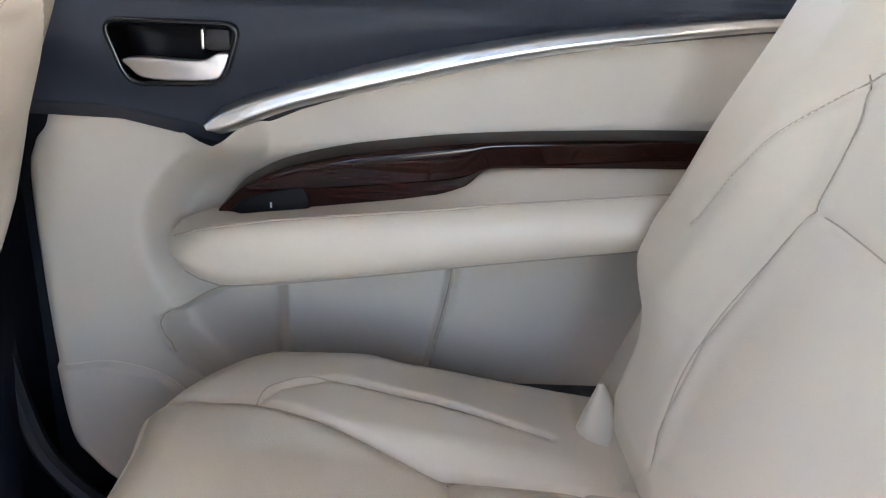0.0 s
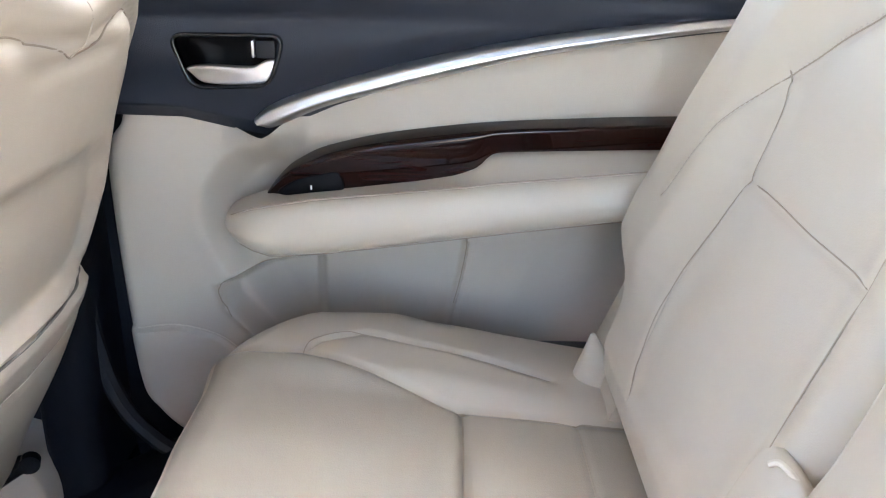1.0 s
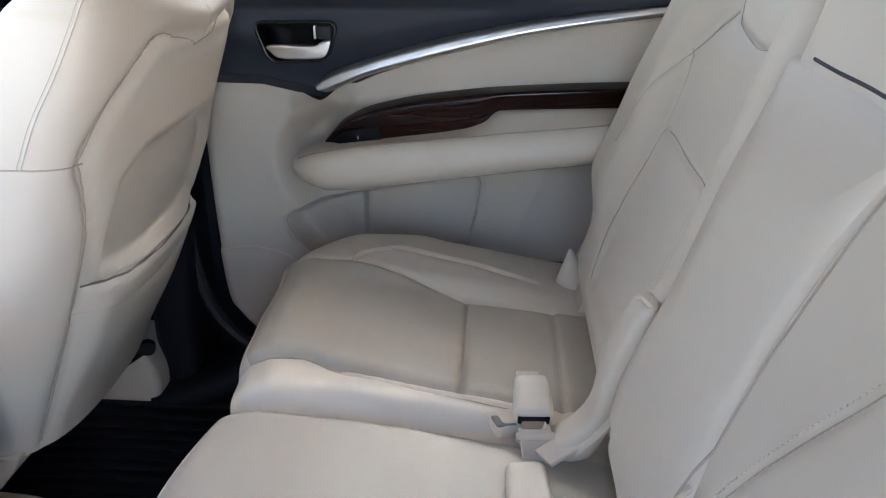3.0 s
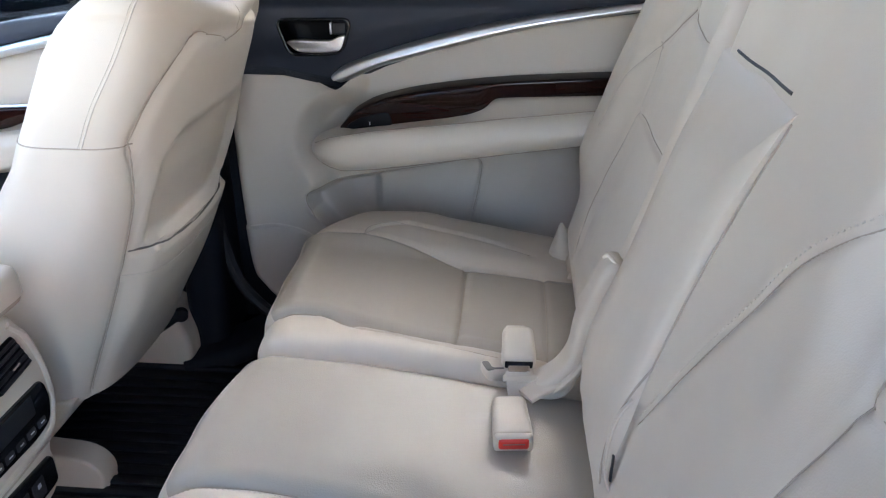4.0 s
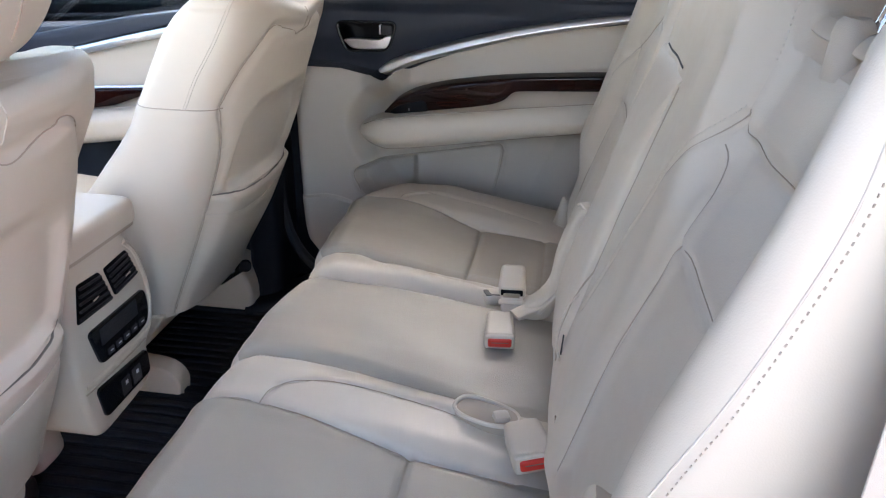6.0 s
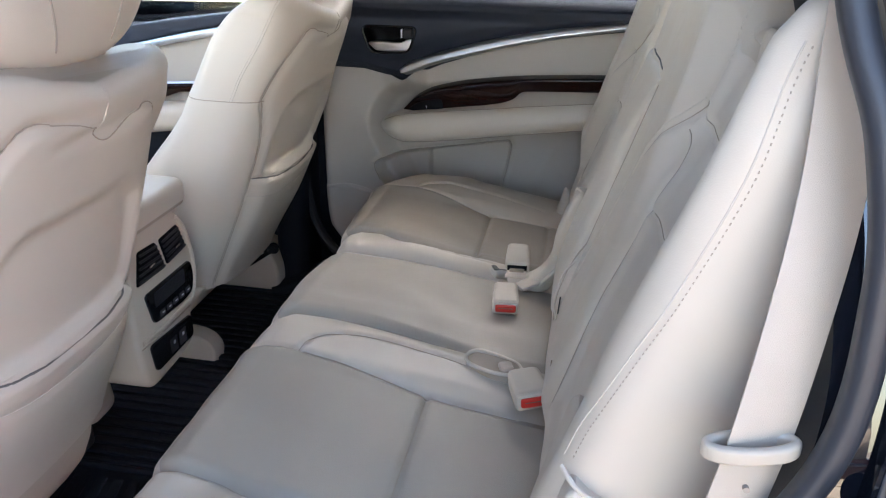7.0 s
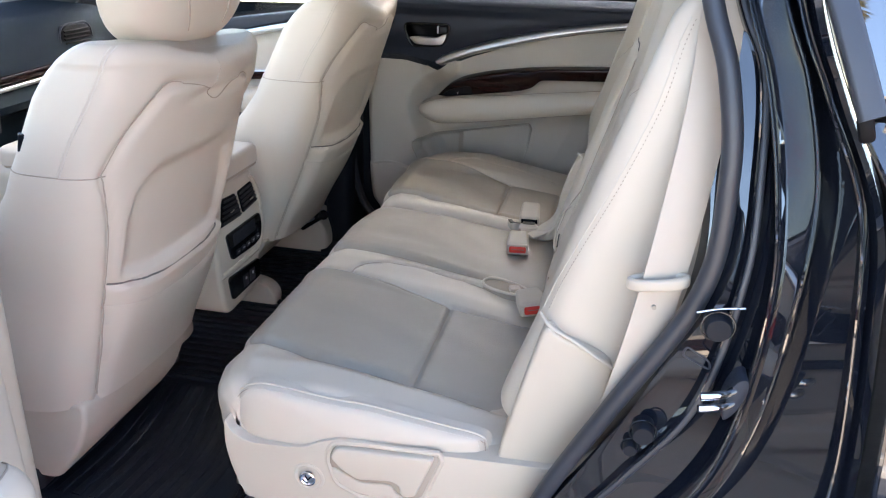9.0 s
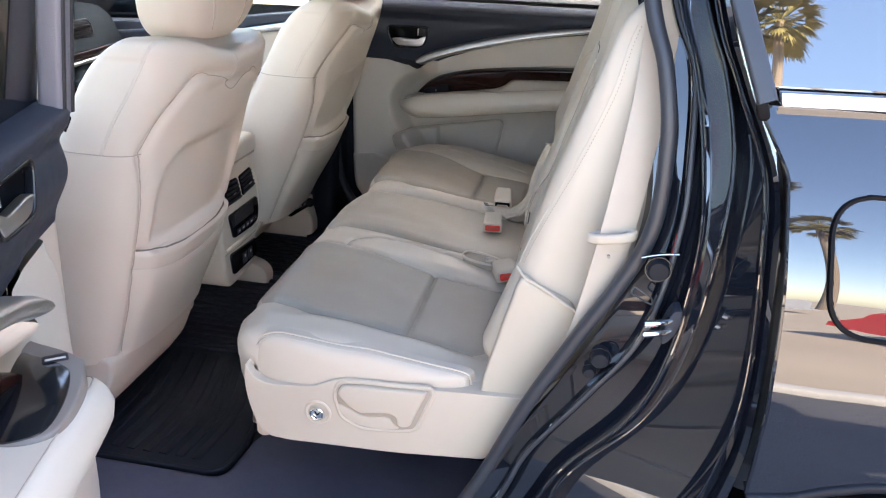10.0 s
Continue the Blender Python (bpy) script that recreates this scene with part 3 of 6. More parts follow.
# the near body side, drawn up a little wide, is set to its size and place
NEAR_SIDE = Matrix.Translation((-0.023, 0.1436, -0.1303)) @ Matrix.Scale(1.0857, 4)
for ob in bpy.data.objects:
    if ob.parent in (car, striker) and ob not in before and ob.type == "MESH":
        ob.data.transform(NEAR_SIDE)

# rear wheel under the arch
sec = rounded(0.2, 0.12, 0.035)
tyre_path = [(0.95 + 0.31 * math.cos(a), -0.765, 0.503 + 0.31 * math.sin(a)) for a in np.linspace(0, 2 * math.pi, 65)[:-1]]
wheel = part("rear_wheel", sweep(tyre_path, sec, up=(0, 1, 0), closed=True), RUBBER, car, "black rubber tyre under the wheel arch")
bm = bmesh.new()
for a in np.linspace(0, 2 * math.pi, 91)[:-1]:
    rbox((0.02, 0.19, 0.012), (0.95 + 0.367 * math.cos(a), -0.765, 0.503 + 0.367 * math.sin(a)), 0.003, (0, 90 - math.degrees(a), 12), 1, bm)
part("tread_blocks", bm, RUBBER, wheel)
bm = bmesh.new()
sweep([(0.95, -0.69, 0.503), (0.95, -0.855, 0.503)], circle(0.25, 32), bm)
part("rim", bm, SATIN, wheel, "silver alloy rim")


# ---- doors ----
def door_surface(X, Z):
    """How far the lower door trim stands in from its flat face."""
    crease = [(-0.25, 1.10), (-0.31, 1.07), (-0.355, 1.02), (-0.37, 0.97), (-0.36, 0.92), (-0.335, 0.87), (-0.30, 0.81), (-0.27, 0.76), (-0.25, 0.70)]
    crease = [tuple(p) for p in smooth_line(crease, 6)]
    ring = crease + [(0.9, 0.70), (0.9, 1.3), (-0.2, 1.2)]
    d = line_distance(X, Z, crease)
    inn = inside(X, Z, ring)
    step = np.where(inn, soft(d / 0.05), 0)
    out = -0.042 * step + 0.003 * np.exp(-(d / 0.018) ** 2)
    out += 0.055 * soft((Z - 0.985 - 0.11 * (X + 0.3)) / 0.09) * soft((X + 0.33) / 0.09)
    pocket = [(-0.352, 0.857), (-0.335, 0.871), (-0.261, 0.888), (-0.133, 0.909), (-0.012, 0.931), (0.006, 0.93), (0.013, 0.915), (0.005, 0.858), (-0.022, 0.74), (-0.27, 0.74), (-0.344, 0.82)]
    dp = line_distance(X, Z, pocket + pocket[:1])
    pin = inside(X, Z, pocket)
    out += 0.004 * np.exp(-(dp / 0.006) ** 2) - np.where(pin, 0.014 * soft(dp / 0.009) + 0.024 * soft((-0.2 - X) / 0.022) * soft(dp / 0.022), 0.0)
    # behind the pocket a slanting edge of window light is shaped as a crease
    turn = (X - 0.059) - (Z - 0.772) * 0.427
    out -= 0.13 * np.clip(turn, 0, 0.3) * (Z < 1.0)
    out += 0.008 * soft((foot_line(X) - Z) / 0.005) * soft((-0.27 - X) / 0.05)
    return out


def foot_line(X):
    return np.interp(X, [-0.6, -0.475, -0.42, -0.36, -0.325, -0.28], [0.78, 0.783, 0.79, 0.775, 0.745, 0.68])


FRONT_EDGE = np.array(smooth_line([(-0.33, 0.55), (-0.425, 0.60), (-0.468, 0.645), (-0.487, 0.69), (-0.494, 0.84), (-0.493, 1.02), (-0.482, 1.07), (-0.46, 1.115), (-0.44, 1.3)], 8))


def car_door(name, label, side, place, full=True):
    """A rear door: trim faces -y for side 1; side -1 is its mirror image. place: the pose of the whole door."""
    door = thing(name, label, "car door")
    made = []

    def keep(ob):
        made.append(ob)
        return ob

    # lower cream trim
    nu, nv = (380, 240) if side > 0 else (200, 130)
    U, V = np.meshgrid(np.linspace(0, 1, nu), np.linspace(0, 1, nv), indexing="ij")
    Z = 0.55 + V * 0.6
    for _ in range(6):
        xl = np.interp(Z, FRONT_EDGE[:, 1], FRONT_EDGE[:, 0])
        X = xl + U * (0.62 - xl)
        zt = np.interp(X, [-0.5, -0.445, -0.37, -0.31, -0.28, -0.262, -0.25, -0.235, -0.17, -0.065, 0.05, 0.164, 0.335, 0.62], [1.112, 1.113, 1.110, 1.096, 1.091, 1.089, 1.096, 1.108, 1.137, 1.164, 1.192, 1.213, 1.236, 1.25])
        Z = 0.55 + V * (zt - 0.55)
    Yv = 0.757 - door_surface(X, Z)
    edge = np.minimum(np.minimum(X - xl, 1), 1)
    Yv += 0.02 * (1 - np.sqrt(np.clip(1 - (np.clip(1 - edge / 0.02, 0, 1)) ** 2, 0, 1)))
    G = np.stack([X, Yv, Z], -1)
    G = np.concatenate([G[:1] + np.array([0.004, 0.06, 0]), G], 0)
    keep(data_mesh("lower_trim", G.reshape(-1, 3), grid_faces(*G.shape[:2]), VINYL, door, "cream vinyl lower trim with a map pocket"))
    skin = [surface_tree(made[0])]
    pk = smooth_line([(-0.335, 0.808), (-0.349, 0.838), (-0.349, 0.856), (-0.331, 0.870), (-0.261, 0.887), (-0.133, 0.908), (-0.014, 0.9295), (0.003, 0.928), (0.0095, 0.914), (0.0015, 0.858), (-0.008, 0.815)], 3)
    # the shadow along the pocket border is drawn as a darker tube
    for line, r, stuff in ((pk, 0.001, SEAM), (smooth_line([(-0.478, 0.783), (-0.42, 0.79), (-0.36, 0.775), (-0.325, 0.745), (-0.3, 0.705)], 6), 0.0012, THREAD)):
        pts = drape([(p[0], 0.3, p[1]) for p in smooth_line(line, 3)], (0, 1, 0), skin, 0.0)
        keep(part("trim_line", sweep(pts, circle(r, 6)), stuff, door))
    # shell behind
    sh = round_corners([(-0.50, 0.62), (-0.40, 0.53), (0.3, 0.53), (0.60, 0.9), (0.62, 1.27), (-0.50, 1.25)], 0.04)
    keep(part("door_shell", slab(sh, "y", 0.90, 0.85, 0.01), PAINT, door, "black painted door shell"))
    core = round_corners([(-0.48, 1.06), (0.59, 1.06), (0.60, 1.31), (-0.485, 1.30)], 0.03)
    keep(part("door_core", slab(core, "y", 0.86, 0.80, 0.008), DARK, door))
    # dark upper trim with its sill
    low_edge = [(-0.5, 1.108), (-0.445, 1.108), (-0.37, 1.107), (-0.31, 1.094), (-0.28, 1.088), (-0.262, 1.085), (-0.245, 1.092), (-0.17, 1.125), (-0.065, 1.16), (0.05, 1.187), (0.164, 1.208), (0.335, 1.231), (0.62, 1.245)]
    nx, nz = 230, 66
    xs = np.linspace(-0.505, 0.62, nx)
    lo = np.interp(xs, [p[0] for p in low_edge], [p[1] for p in low_edge])
    U = np.zeros((nx, nz, 3))
    for j in range(nz):
        f = min(1, j / (nz - 6))
        z = lo + (1.275 - lo) * f
        y = 0.722 - 0.026 * math.sin(f * math.pi * 0.5) + 0.006 * math.sin(f * 9)
        y = y - 0.016 * soft((np.array(z) - 1.235) / 0.03) + 0.024 * max(0.0, 1 - f / 0.12)
        if j > nz - 6:
            a = (j - nz + 6) / 5
            z = np.full(nx, 1.275 + 0.018 * math.sin(a * math.pi / 2))
            y = np.full(nx, 0.682 + 0.1 * a * a)
        front = np.clip((xs + 0.505) / 0.02, 0, 1)
        U[:, j, 0], U[:, j, 1], U[:, j, 2] = xs, y + 0.03 * (1 - np.sqrt(1 - (1 - front) ** 2)), z
    # an opening for the handle bowl
    hz = 0.0 if side > 0 else 0.035
    bez = round_corners([(-0.36, 1.219 + hz), (-0.222, 1.220 + hz), (-0.242, 1.160 + hz), (-0.338, 1.156 + hz)], 0.018, 5)
    P = U.reshape(-1, 3)
    skin_faces = grid_faces(nx, nz)
    mids = np.array([P[list(f)].mean(0) for f in skin_faces])
    holed = inside(mids[:, 0], mids[:, 2], bez)
    keep(data_mesh("upper_trim", P, [f for f, h in zip(skin_faces, holed) if not h], NAVY, door, "blue-black soft upper trim"))
    # satin silver strip, widening to its front tip
    up = smooth_line([(-0.266, 1.118), (-0.242, 1.135), (-0.184, 1.157), (-0.068, 1.191), (0.047, 1.217), (0.16, 1.236), (0.343, 1.258), (0.62, 1.275)], 8)
    lw = smooth_line([(-0.258, 1.108), (-0.243, 1.106), (-0.172, 1.135), (-0.065, 1.164), (0.049, 1.193), (0.164, 1.2145), (0.343, 1.2395), (0.62, 1.26)], 8)
    S = []
    for a, b in zip(up, lw):
        q = []
        for k in range(11):
            f = k / 10
            p = (1 - f) * a + f * b
            q.append((p[0], float(np.interp(f, [0, 0.1, 0.2, 0.62, 0.74, 0.86, 1], [0.704, 0.694, 0.690, 0.6865, 0.6885, 0.695, 0.705])), p[1]))
        q = [(q[0][0], 0.73, q[0][2])] + q + [(q[-1][0], 0.73, q[-1][2])]
        S.append(q)
    S = np.array(S)
    keep(data_mesh("silver_strip", S.reshape(-1, 3), grid_faces(*S.shape[:2]), SATIN, door, "curved satin silver strip", 60))
    # lacquered wood band
    wt = smooth_line([(-0.256, 1.022), (-0.235, 1.045), (-0.216, 1.058), (-0.185, 1.073), (-0.124, 1.089), (-0.064, 1.099), (0.018, 1.109), (0.118, 1.116), (0.277, 1.123), (0.62, 1.13)], 8)
    wb = smooth_line([(-0.25, 1.018), (-0.236, 1.016), (-0.222, 1.016), (-0.156, 1.022), (-0.062, 1.034), (-0.004, 1.046), (0.018, 1.058), (0.032, 1.073), (0.05, 1.078), (0.122, 1.081), (0.277, 1.086), (0.62, 1.093)], 8)
    wt, wb = np.array(wt), np.array(wb)
    xs = np.linspace(-0.2555, 0.62, 140)
    zt, zb = np.interp(xs, wt[:, 0], wt[:, 1]), np.interp(xs, wb[:, 0], wb[:, 1])
    Wd = np.zeros((140, 27, 3))
    for j in range(27):
        f = j / 26
        Wd[:, j, 0], Wd[:, j, 2] = xs, zb + (zt - zb) * f
        Wd[:, j, 1] = np.interp(f, [0, 0.04, 0.08, 0.8, 0.86, 0.92, 0.97, 1], [0.716, 0.704, 0.700, 0.6955, 0.6955, 0.697, 0.702, 0.716])
    Wd[:, 0, 1] = Wd[:, -1, 1] = 0.74
    Wd[:, :, 1] += 0.0 if side > 0 else 0.03
    keep(data_mesh("wood_trim", Wd.reshape(-1, 3), grid_faces(140, 27), WOOD, door, "lacquered dark walnut trim band", 60))
    sw = smooth_line([(-0.243, 1.022), (-0.222, 1.038), (-0.19, 1.047), (-0.162, 1.05), (-0.158, 1.022), (-0.19, 1.0155), (-0.225, 1.0165)], 3, True)
    if side < 0:
        cup = smooth_line([(-0.235, 0.742), (-0.315, 0.748), (-0.312, 0.73), (-0.284, 0.683), (-0.256, 0.665), (-0.198, 0.655), (-0.14, 0.658), (-0.12, 0.678), (-0.117, 0.706), (-0.13, 0.738)], 4, True)
        inlay = keep(part("pull_cup", slab(cup, "z", 1.0, 1.037, 0.004, 3), TAUPE, door, "taupe moulded pull cup rim"))
        mid = np.mean(cup, axis=0)
        hollow = [tuple(mid + (np.array(p) - mid) * 0.84 + np.array([0.014, 0.004])) for p in cup]
        keep(part("cup_bowl", slab(hollow, "z", 1.01, 1.0385, 0.001), GLOSS, inlay, "gloss black bowl"))
        keep(part("cup_switch", rbox((0.014, 0.028, 0.005), (-0.273, 0.702, 1.038), 0.002, (0, 0, -20)), DARK, inlay))
        keep(part("switch_mark", rbox((0.003, 0.022, 0.002), (-0.268, 0.70, 1.041), 0.0008, (0, 0, -20)), STEEL, inlay))
    switch = keep(part("window_switch", slab(sw, "y", 0.72 + (0.03 if side < 0 else 0), 0.6945 + (0.03 if side < 0 else 0), 0.003), VOID, door, "gloss black window switch"))
    keep(part("switch_mark", rbox((0.002, 0.001, 0.006), (-0.198, 0.694, 1.03), 0.0003), PALE, switch))
    # padded armrest with a rounded nose
    xs = np.r_[-0.318, -0.316, -0.311, -0.302, -0.29, -0.272, np.linspace(-0.25, 0.62, 60)]
    A = np.zeros((len(xs), 34, 3))
    for i, x in enumerate(xs):
        k = max(0.0, 1 - (max(0.0, -0.24 - x) / 0.0785) ** 2.5) ** 0.45
        bot = np.interp(x, [-0.3, -0.246, -0.184, -0.109, 0.064, 0.212, 0.62], [0.952, 0.943, 0.948, 0.958, 0.983, 1.003, 1.045])
        top = np.interp(x, [-0.32, -0.24, -0.21, -0.15, -0.06, -0.01, 0.018, 0.035, 0.12, 0.62], [0.997, 1.018, 1.022, 1.029, 1.041, 1.05, 1.062, 1.077, 1.084, 1.096])
        lip = np.interp(x, [-0.32, -0.3, -0.28, -0.19, -0.06, 0.12, 0.234, 0.62], [0.992, 0.998, 1.008, 1.024, 1.038, 1.056, 1.069, 1.09])
        mid = (bot + lip) / 2
        ring = [(0.74, top), (0.712, top), (0.70, top - 0.001), (0.685, lip + (top - lip) * 0.6), (0.669, lip + (top - lip) * 0.22), (0.657, lip + 0.002), (0.647, lip - 0.007), (0.641, lip - 0.02), (0.638, mid), (0.640, bot + 0.024), (0.648, bot + 0.009), (0.664, bot + 0.001), (0.69, bot), (0.75, bot + 0.012)]
        R = np.array(ring)
        s = np.linspace(0, len(R) - 1, 34)
        ys, zs2 = np.interp(s, range(len(R)), R[:, 0]), np.interp(s, range(len(R)), R[:, 1])
        for _ in range(2):
            ys[1:-1] = (ys[:-2] + ys[1:-1] + ys[2:]) / 3
            zs2[1:-1] = (zs2[:-2] + zs2[1:-1] + zs2[2:]) / 3
        zc = mid + 0.008
        A[i, :, 0] = x
        A[i, :, 1] = 0.76 + (ys - 0.76) * (0.25 + 0.75 * k)
        A[i, :, 2] = zc + (zs2 - zc) * k
    arm = keep(data_mesh("armrest", A.reshape(-1, 3), grid_faces(*A.shape[:2]), LEATHER, door, "padded cream leather armrest", 70))
    arm_seam = [tuple(A[i, 12] + np.array([0, -0.0004, 0.0006])) for i in range(3, len(xs))]
    keep(part("armrest_seam", sweep(arm_seam, circle(0.0011, 6)), SEAM, door))
    low_seam = [tuple(A[i, 27] + np.array([0, -0.0004, -0.0006])) for i in range(4, 40)]
    keep(part("armrest_seam", sweep(low_seam, circle(0.0009, 6)), SEAM, door))
    # inside handle: bezel, bowl, lever, lock
    handle = keep(part("handle_bezel", sweep([(p[0], 0.694, p[1]) for p in bez], rounded(0.0055, 0.012, 0.0022), up=(0, 1, 0), closed=True), GLOSS, door, "slim gloss black handle bezel"))
    hub = np.mean(bez, axis=0)
    bm = bmesh.new()
    hold = []
    for inset, y in ((1.0, 0.696), (0.97, 0.712), (0.9, 0.732), (0.7, 0.742), (0.3, 0.744)):
        hold.append([bm.verts.new((hub[0] + (p[0] - hub[0]) * inset, y, hub[1] + (p[1] - hub[1]) * inset)) for p in bez])
    for a, b in zip(hold[:-1], hold[1:]):
        for j in range(len(a)):
            bm.faces.new((a[j], a[(j + 1) % len(a)], b[(j + 1) % len(a)], b[j]))
    bm.faces.new(hold[-1])
    keep(part("handle_bowl", bm, VOID, handle, "deep black bowl"))
    lev = [(-0.341, 1.181), (-0.318, 1.184), (-0.29, 1.183), (-0.262, 1.183), (-0.247, 1.190), (-0.234, 1.190), (-0.243, 1.168), (-0.255, 1.163), (-0.29, 1.161), (-0.322, 1.163), (-0.334, 1.172)]
    keep(part("handle_lever", slab(smooth_line([(x, z + hz) for x, z in lev], 3, True), "y", 0.700, 0.688, 0.004, 3), SATIN, handle, "chrome pull lever"))
    keep(part("lock_knob", rbox((0.026, 0.026, 0.022), (-0.246, 0.706, 1.2035 + hz), 0.004), DARK, handle, "black lock knob"))
    keep(part("knob_edge", rbox((0.003, 0.014, 0.02), (-0.2605, 0.699, 1.2035 + hz), 0.001), SATIN, handle))
    # window frame and glass
    fr = smooth_line([(-0.5, 0.735, 1.27), (-0.485, 0.70, 1.5), (-0.46, 0.655, 1.74), (-0.40, 0.645, 1.79), (0.1, 0.643, 1.80), (0.33, 0.655, 1.76), (0.5, 0.70, 1.55), (0.6, 0.735, 1.28)], 6)
    # the open door's frame takes the paler colour, reflected daylight painted in
    keep(part("window_frame", sweep(fr, rounded(0.05, 0.03, 0.008), up=(0, 1, 0)), NAVY if side > 0 else LIT_FRAME, door, "slim satin window frame"))
    if side < 0:
        for shift in (-0.018, 0.016):
            keep(part("frame_rubber", sweep([(p[0] + shift, p[1] - 0.014, p[2]) for p in fr], rounded(0.008, 0.008, 0.003), up=(0, 1, 0)), DARK, door, "black rubber lip"))
    gl = [(-0.49, 1.27), (-0.45, 1.77), (0.3, 1.78), (0.6, 1.27)]
    bm = slab(gl, "y", 0.0, 0.005, 0)
    bmesh.ops.transform(bm, matrix=pose(0, 0.755, 1.27, 11) @ Matrix.Translation((0, 0, -1.27)), verts=bm.verts)
    keep(part("window_glass", bm, GLASS_REAR, door, "tinted window glass"))
    if side < 0:
        # this door's upper trim lies flatter
        for ob in made:
            if ob.name.split(".")[0] in ("upper_trim", "handle_bezel", "handle_bowl", "handle_lever", "lock_knob", "knob_edge"):
                ob.data.transform(Matrix.Translation((0, 0.03, 0)))
        flip = Matrix.Diagonal((1, -1, 1, 1))
        for ob in made:
            ob.data.transform(flip)
            ob.data.flip_normals()
    door.matrix_basis = place
    return door


car_door("rear_door", "closed rear door with dark upper trim and walnut band", 1, pose(0, 0, 0))
# the near rear door stands open, hinged at the centre pillar
car_door("rear_door", "open rear door with cream trim, hinged forward", -1, pose(-0.425, -0.815, 0, 0, 0, -71) @ pose(0.494, 0.757, 0))


def front_door():
    door = thing("front_door", "closed front door behind the passenger seat", "car door")
    bm = slab(round_corners([(-1.7, 0.5), (-0.62, 0.5), (-0.62, 1.0), (-0.62, 1.2), (-1.7, 1.15)], 0.02), "y", 0.86, 0.765, 0.01)
    part("door_shell", bm, NAVY, door, "dark lower trim")
    up = [(-1.5, 1.06), (-1.07, 1.125), (-0.82, 1.182), (-0.6, 1.225), (-0.6, 1.245), (-0.9, 1.205), (-1.2, 1.15), (-1.5, 1.12)]
    part("upper_trim", slab(up, "y", 0.80, 0.725, 0.008, 3), NAVY, door, "blue-black soft upper trim")
    st = smooth_line([(-1.5, 0.722, 1.03), (-1.07, 0.716, 1.117), (-0.82, 0.712, 1.172), (-0.6, 0.71, 1.212)], 8)
    part("silver_strip", sweep(st, rounded(0.022, 0.02, 0.007), up=(0, 0, 1)), SATIN, door, "curved satin silver strip")
    ins = [(-1.62, 0.80), (-1.4, 0.88), (-0.6, 0.95), (-0.6, 1.203), (-0.82, 1.163), (-1.07, 1.108), (-1.4, 1.04), (-1.62, 0.99)]
    part("door_insert", slab(ins, "y", 0.79, 0.733, 0.01, 3), VINYL, door, "cream vinyl insert")
    wd = [(-1.4, 0.955), (-1.03, 0.985), (-0.94, 1.0), (-0.87, 1.024), (-0.6, 1.04), (-0.6, 1.066), (-0.87, 1.047), (-1.02, 1.036), (-1.2, 1.01), (-1.4, 0.975)]
    part("wood_trim", slab(wd, "y", 0.78, 0.713, 0.006, 3), WOOD, door, "lacquered dark walnut trim band")
    part("wood_edge", sweep(smooth_line([(-1.4, 0.71, 0.979), (-1.02, 0.71, 1.039), (-0.87, 0.71, 1.05), (-0.6, 0.71, 1.069)], 5), circle(0.003, 6)), SATIN, door, "thin bright edge")
    arm = smooth_line([(-1.4, 0.70, 0.90), (-1.03, 0.70, 0.945), (-0.87, 0.70, 0.965), (-0.6, 0.70, 0.985)], 5)
    part("armrest", sweep(arm, rounded(0.085, 0.075, 0.03, 6)), LEATHER, door, "padded cream leather armrest")
    gl = slab([(-1.6, 1.12), (-0.62, 1.2), (-0.62, 1.75), (-0.95, 1.78)], "y", 0.0, 0.005, 0)
    bmesh.ops.transform(gl, matrix=pose(0, 0.775, 1.15, 10) @ Matrix.Translation((0, 0, -1.15)), verts=gl.verts)
    # this pane's added tint keeps the dash in shade
    part("window_glass", gl, SUN_CUT_GLASS, door, "tinted window glass")


front_door()


# ---- rear bench ----
CUSHION = [(-0.262, 0.655), (-0.287, 0.72), (-0.302, 0.775), (-0.304, 0.812), (-0.297, 0.838), (-0.28, 0.856), (-0.255, 0.864), (-0.15, 0.855), (0.0, 0.835), (0.13, 0.819), (0.2, 0.812), (0.25, 0.80)]
BACK = [(0.22, 0.79), (0.176, 0.84), (0.172, 0.88), (0.19, 0.94), (0.235, 1.08), (0.285, 1.26), (0.303, 1.33), (0.318, 1.40), (0.338, 1.432), (0.37, 1.44), (0.42, 1.425), (0.445, 1.38)]


def along(line, way_axis, start, per=7):
    """A flat line as points from which to drop onto a surface."""
    pts = smooth_line(line, per)
    if way_axis == "z":
        return [(p[0], p[1], start) for p in pts]
    return [(start, p[0], p[1]) for p in pts]


def corner(X, Y, Z):
    """The cushions' front corners curve back at their outer ends."""
    out = np.where(Y > 0.54, 0.075 * np.clip((Y - 0.54) / 0.13, 0, 1.2) ** 2, 0) + np.where(Y < -0.48, 0.03 * np.clip((-0.48 - Y) / 0.13, 0, 1.2) ** 2, 0)
    out = out + 0.02 * np.exp(-(((Y - 0.19) / 0.09) ** 2))
    return out * soft((0.0 - X) / 0.2)


def centre_test(A, B, polys, allowed):
    """A test for faces whose middle lies in one of the outlines."""
    a, b, ok = A.reshape(-1), B.reshape(-1), allowed.reshape(-1)

    def within(faces):
        ca, cb = np.array([a[f].mean() for f in faces]), np.array([b[f].mean() for f in faces])
        hit_any = np.zeros(len(faces), bool)
        for poly in polys:
            hit_any |= inside(ca, cb, poly)
        return hit_any & np.array([ok[f].all() for f in faces])

    return within


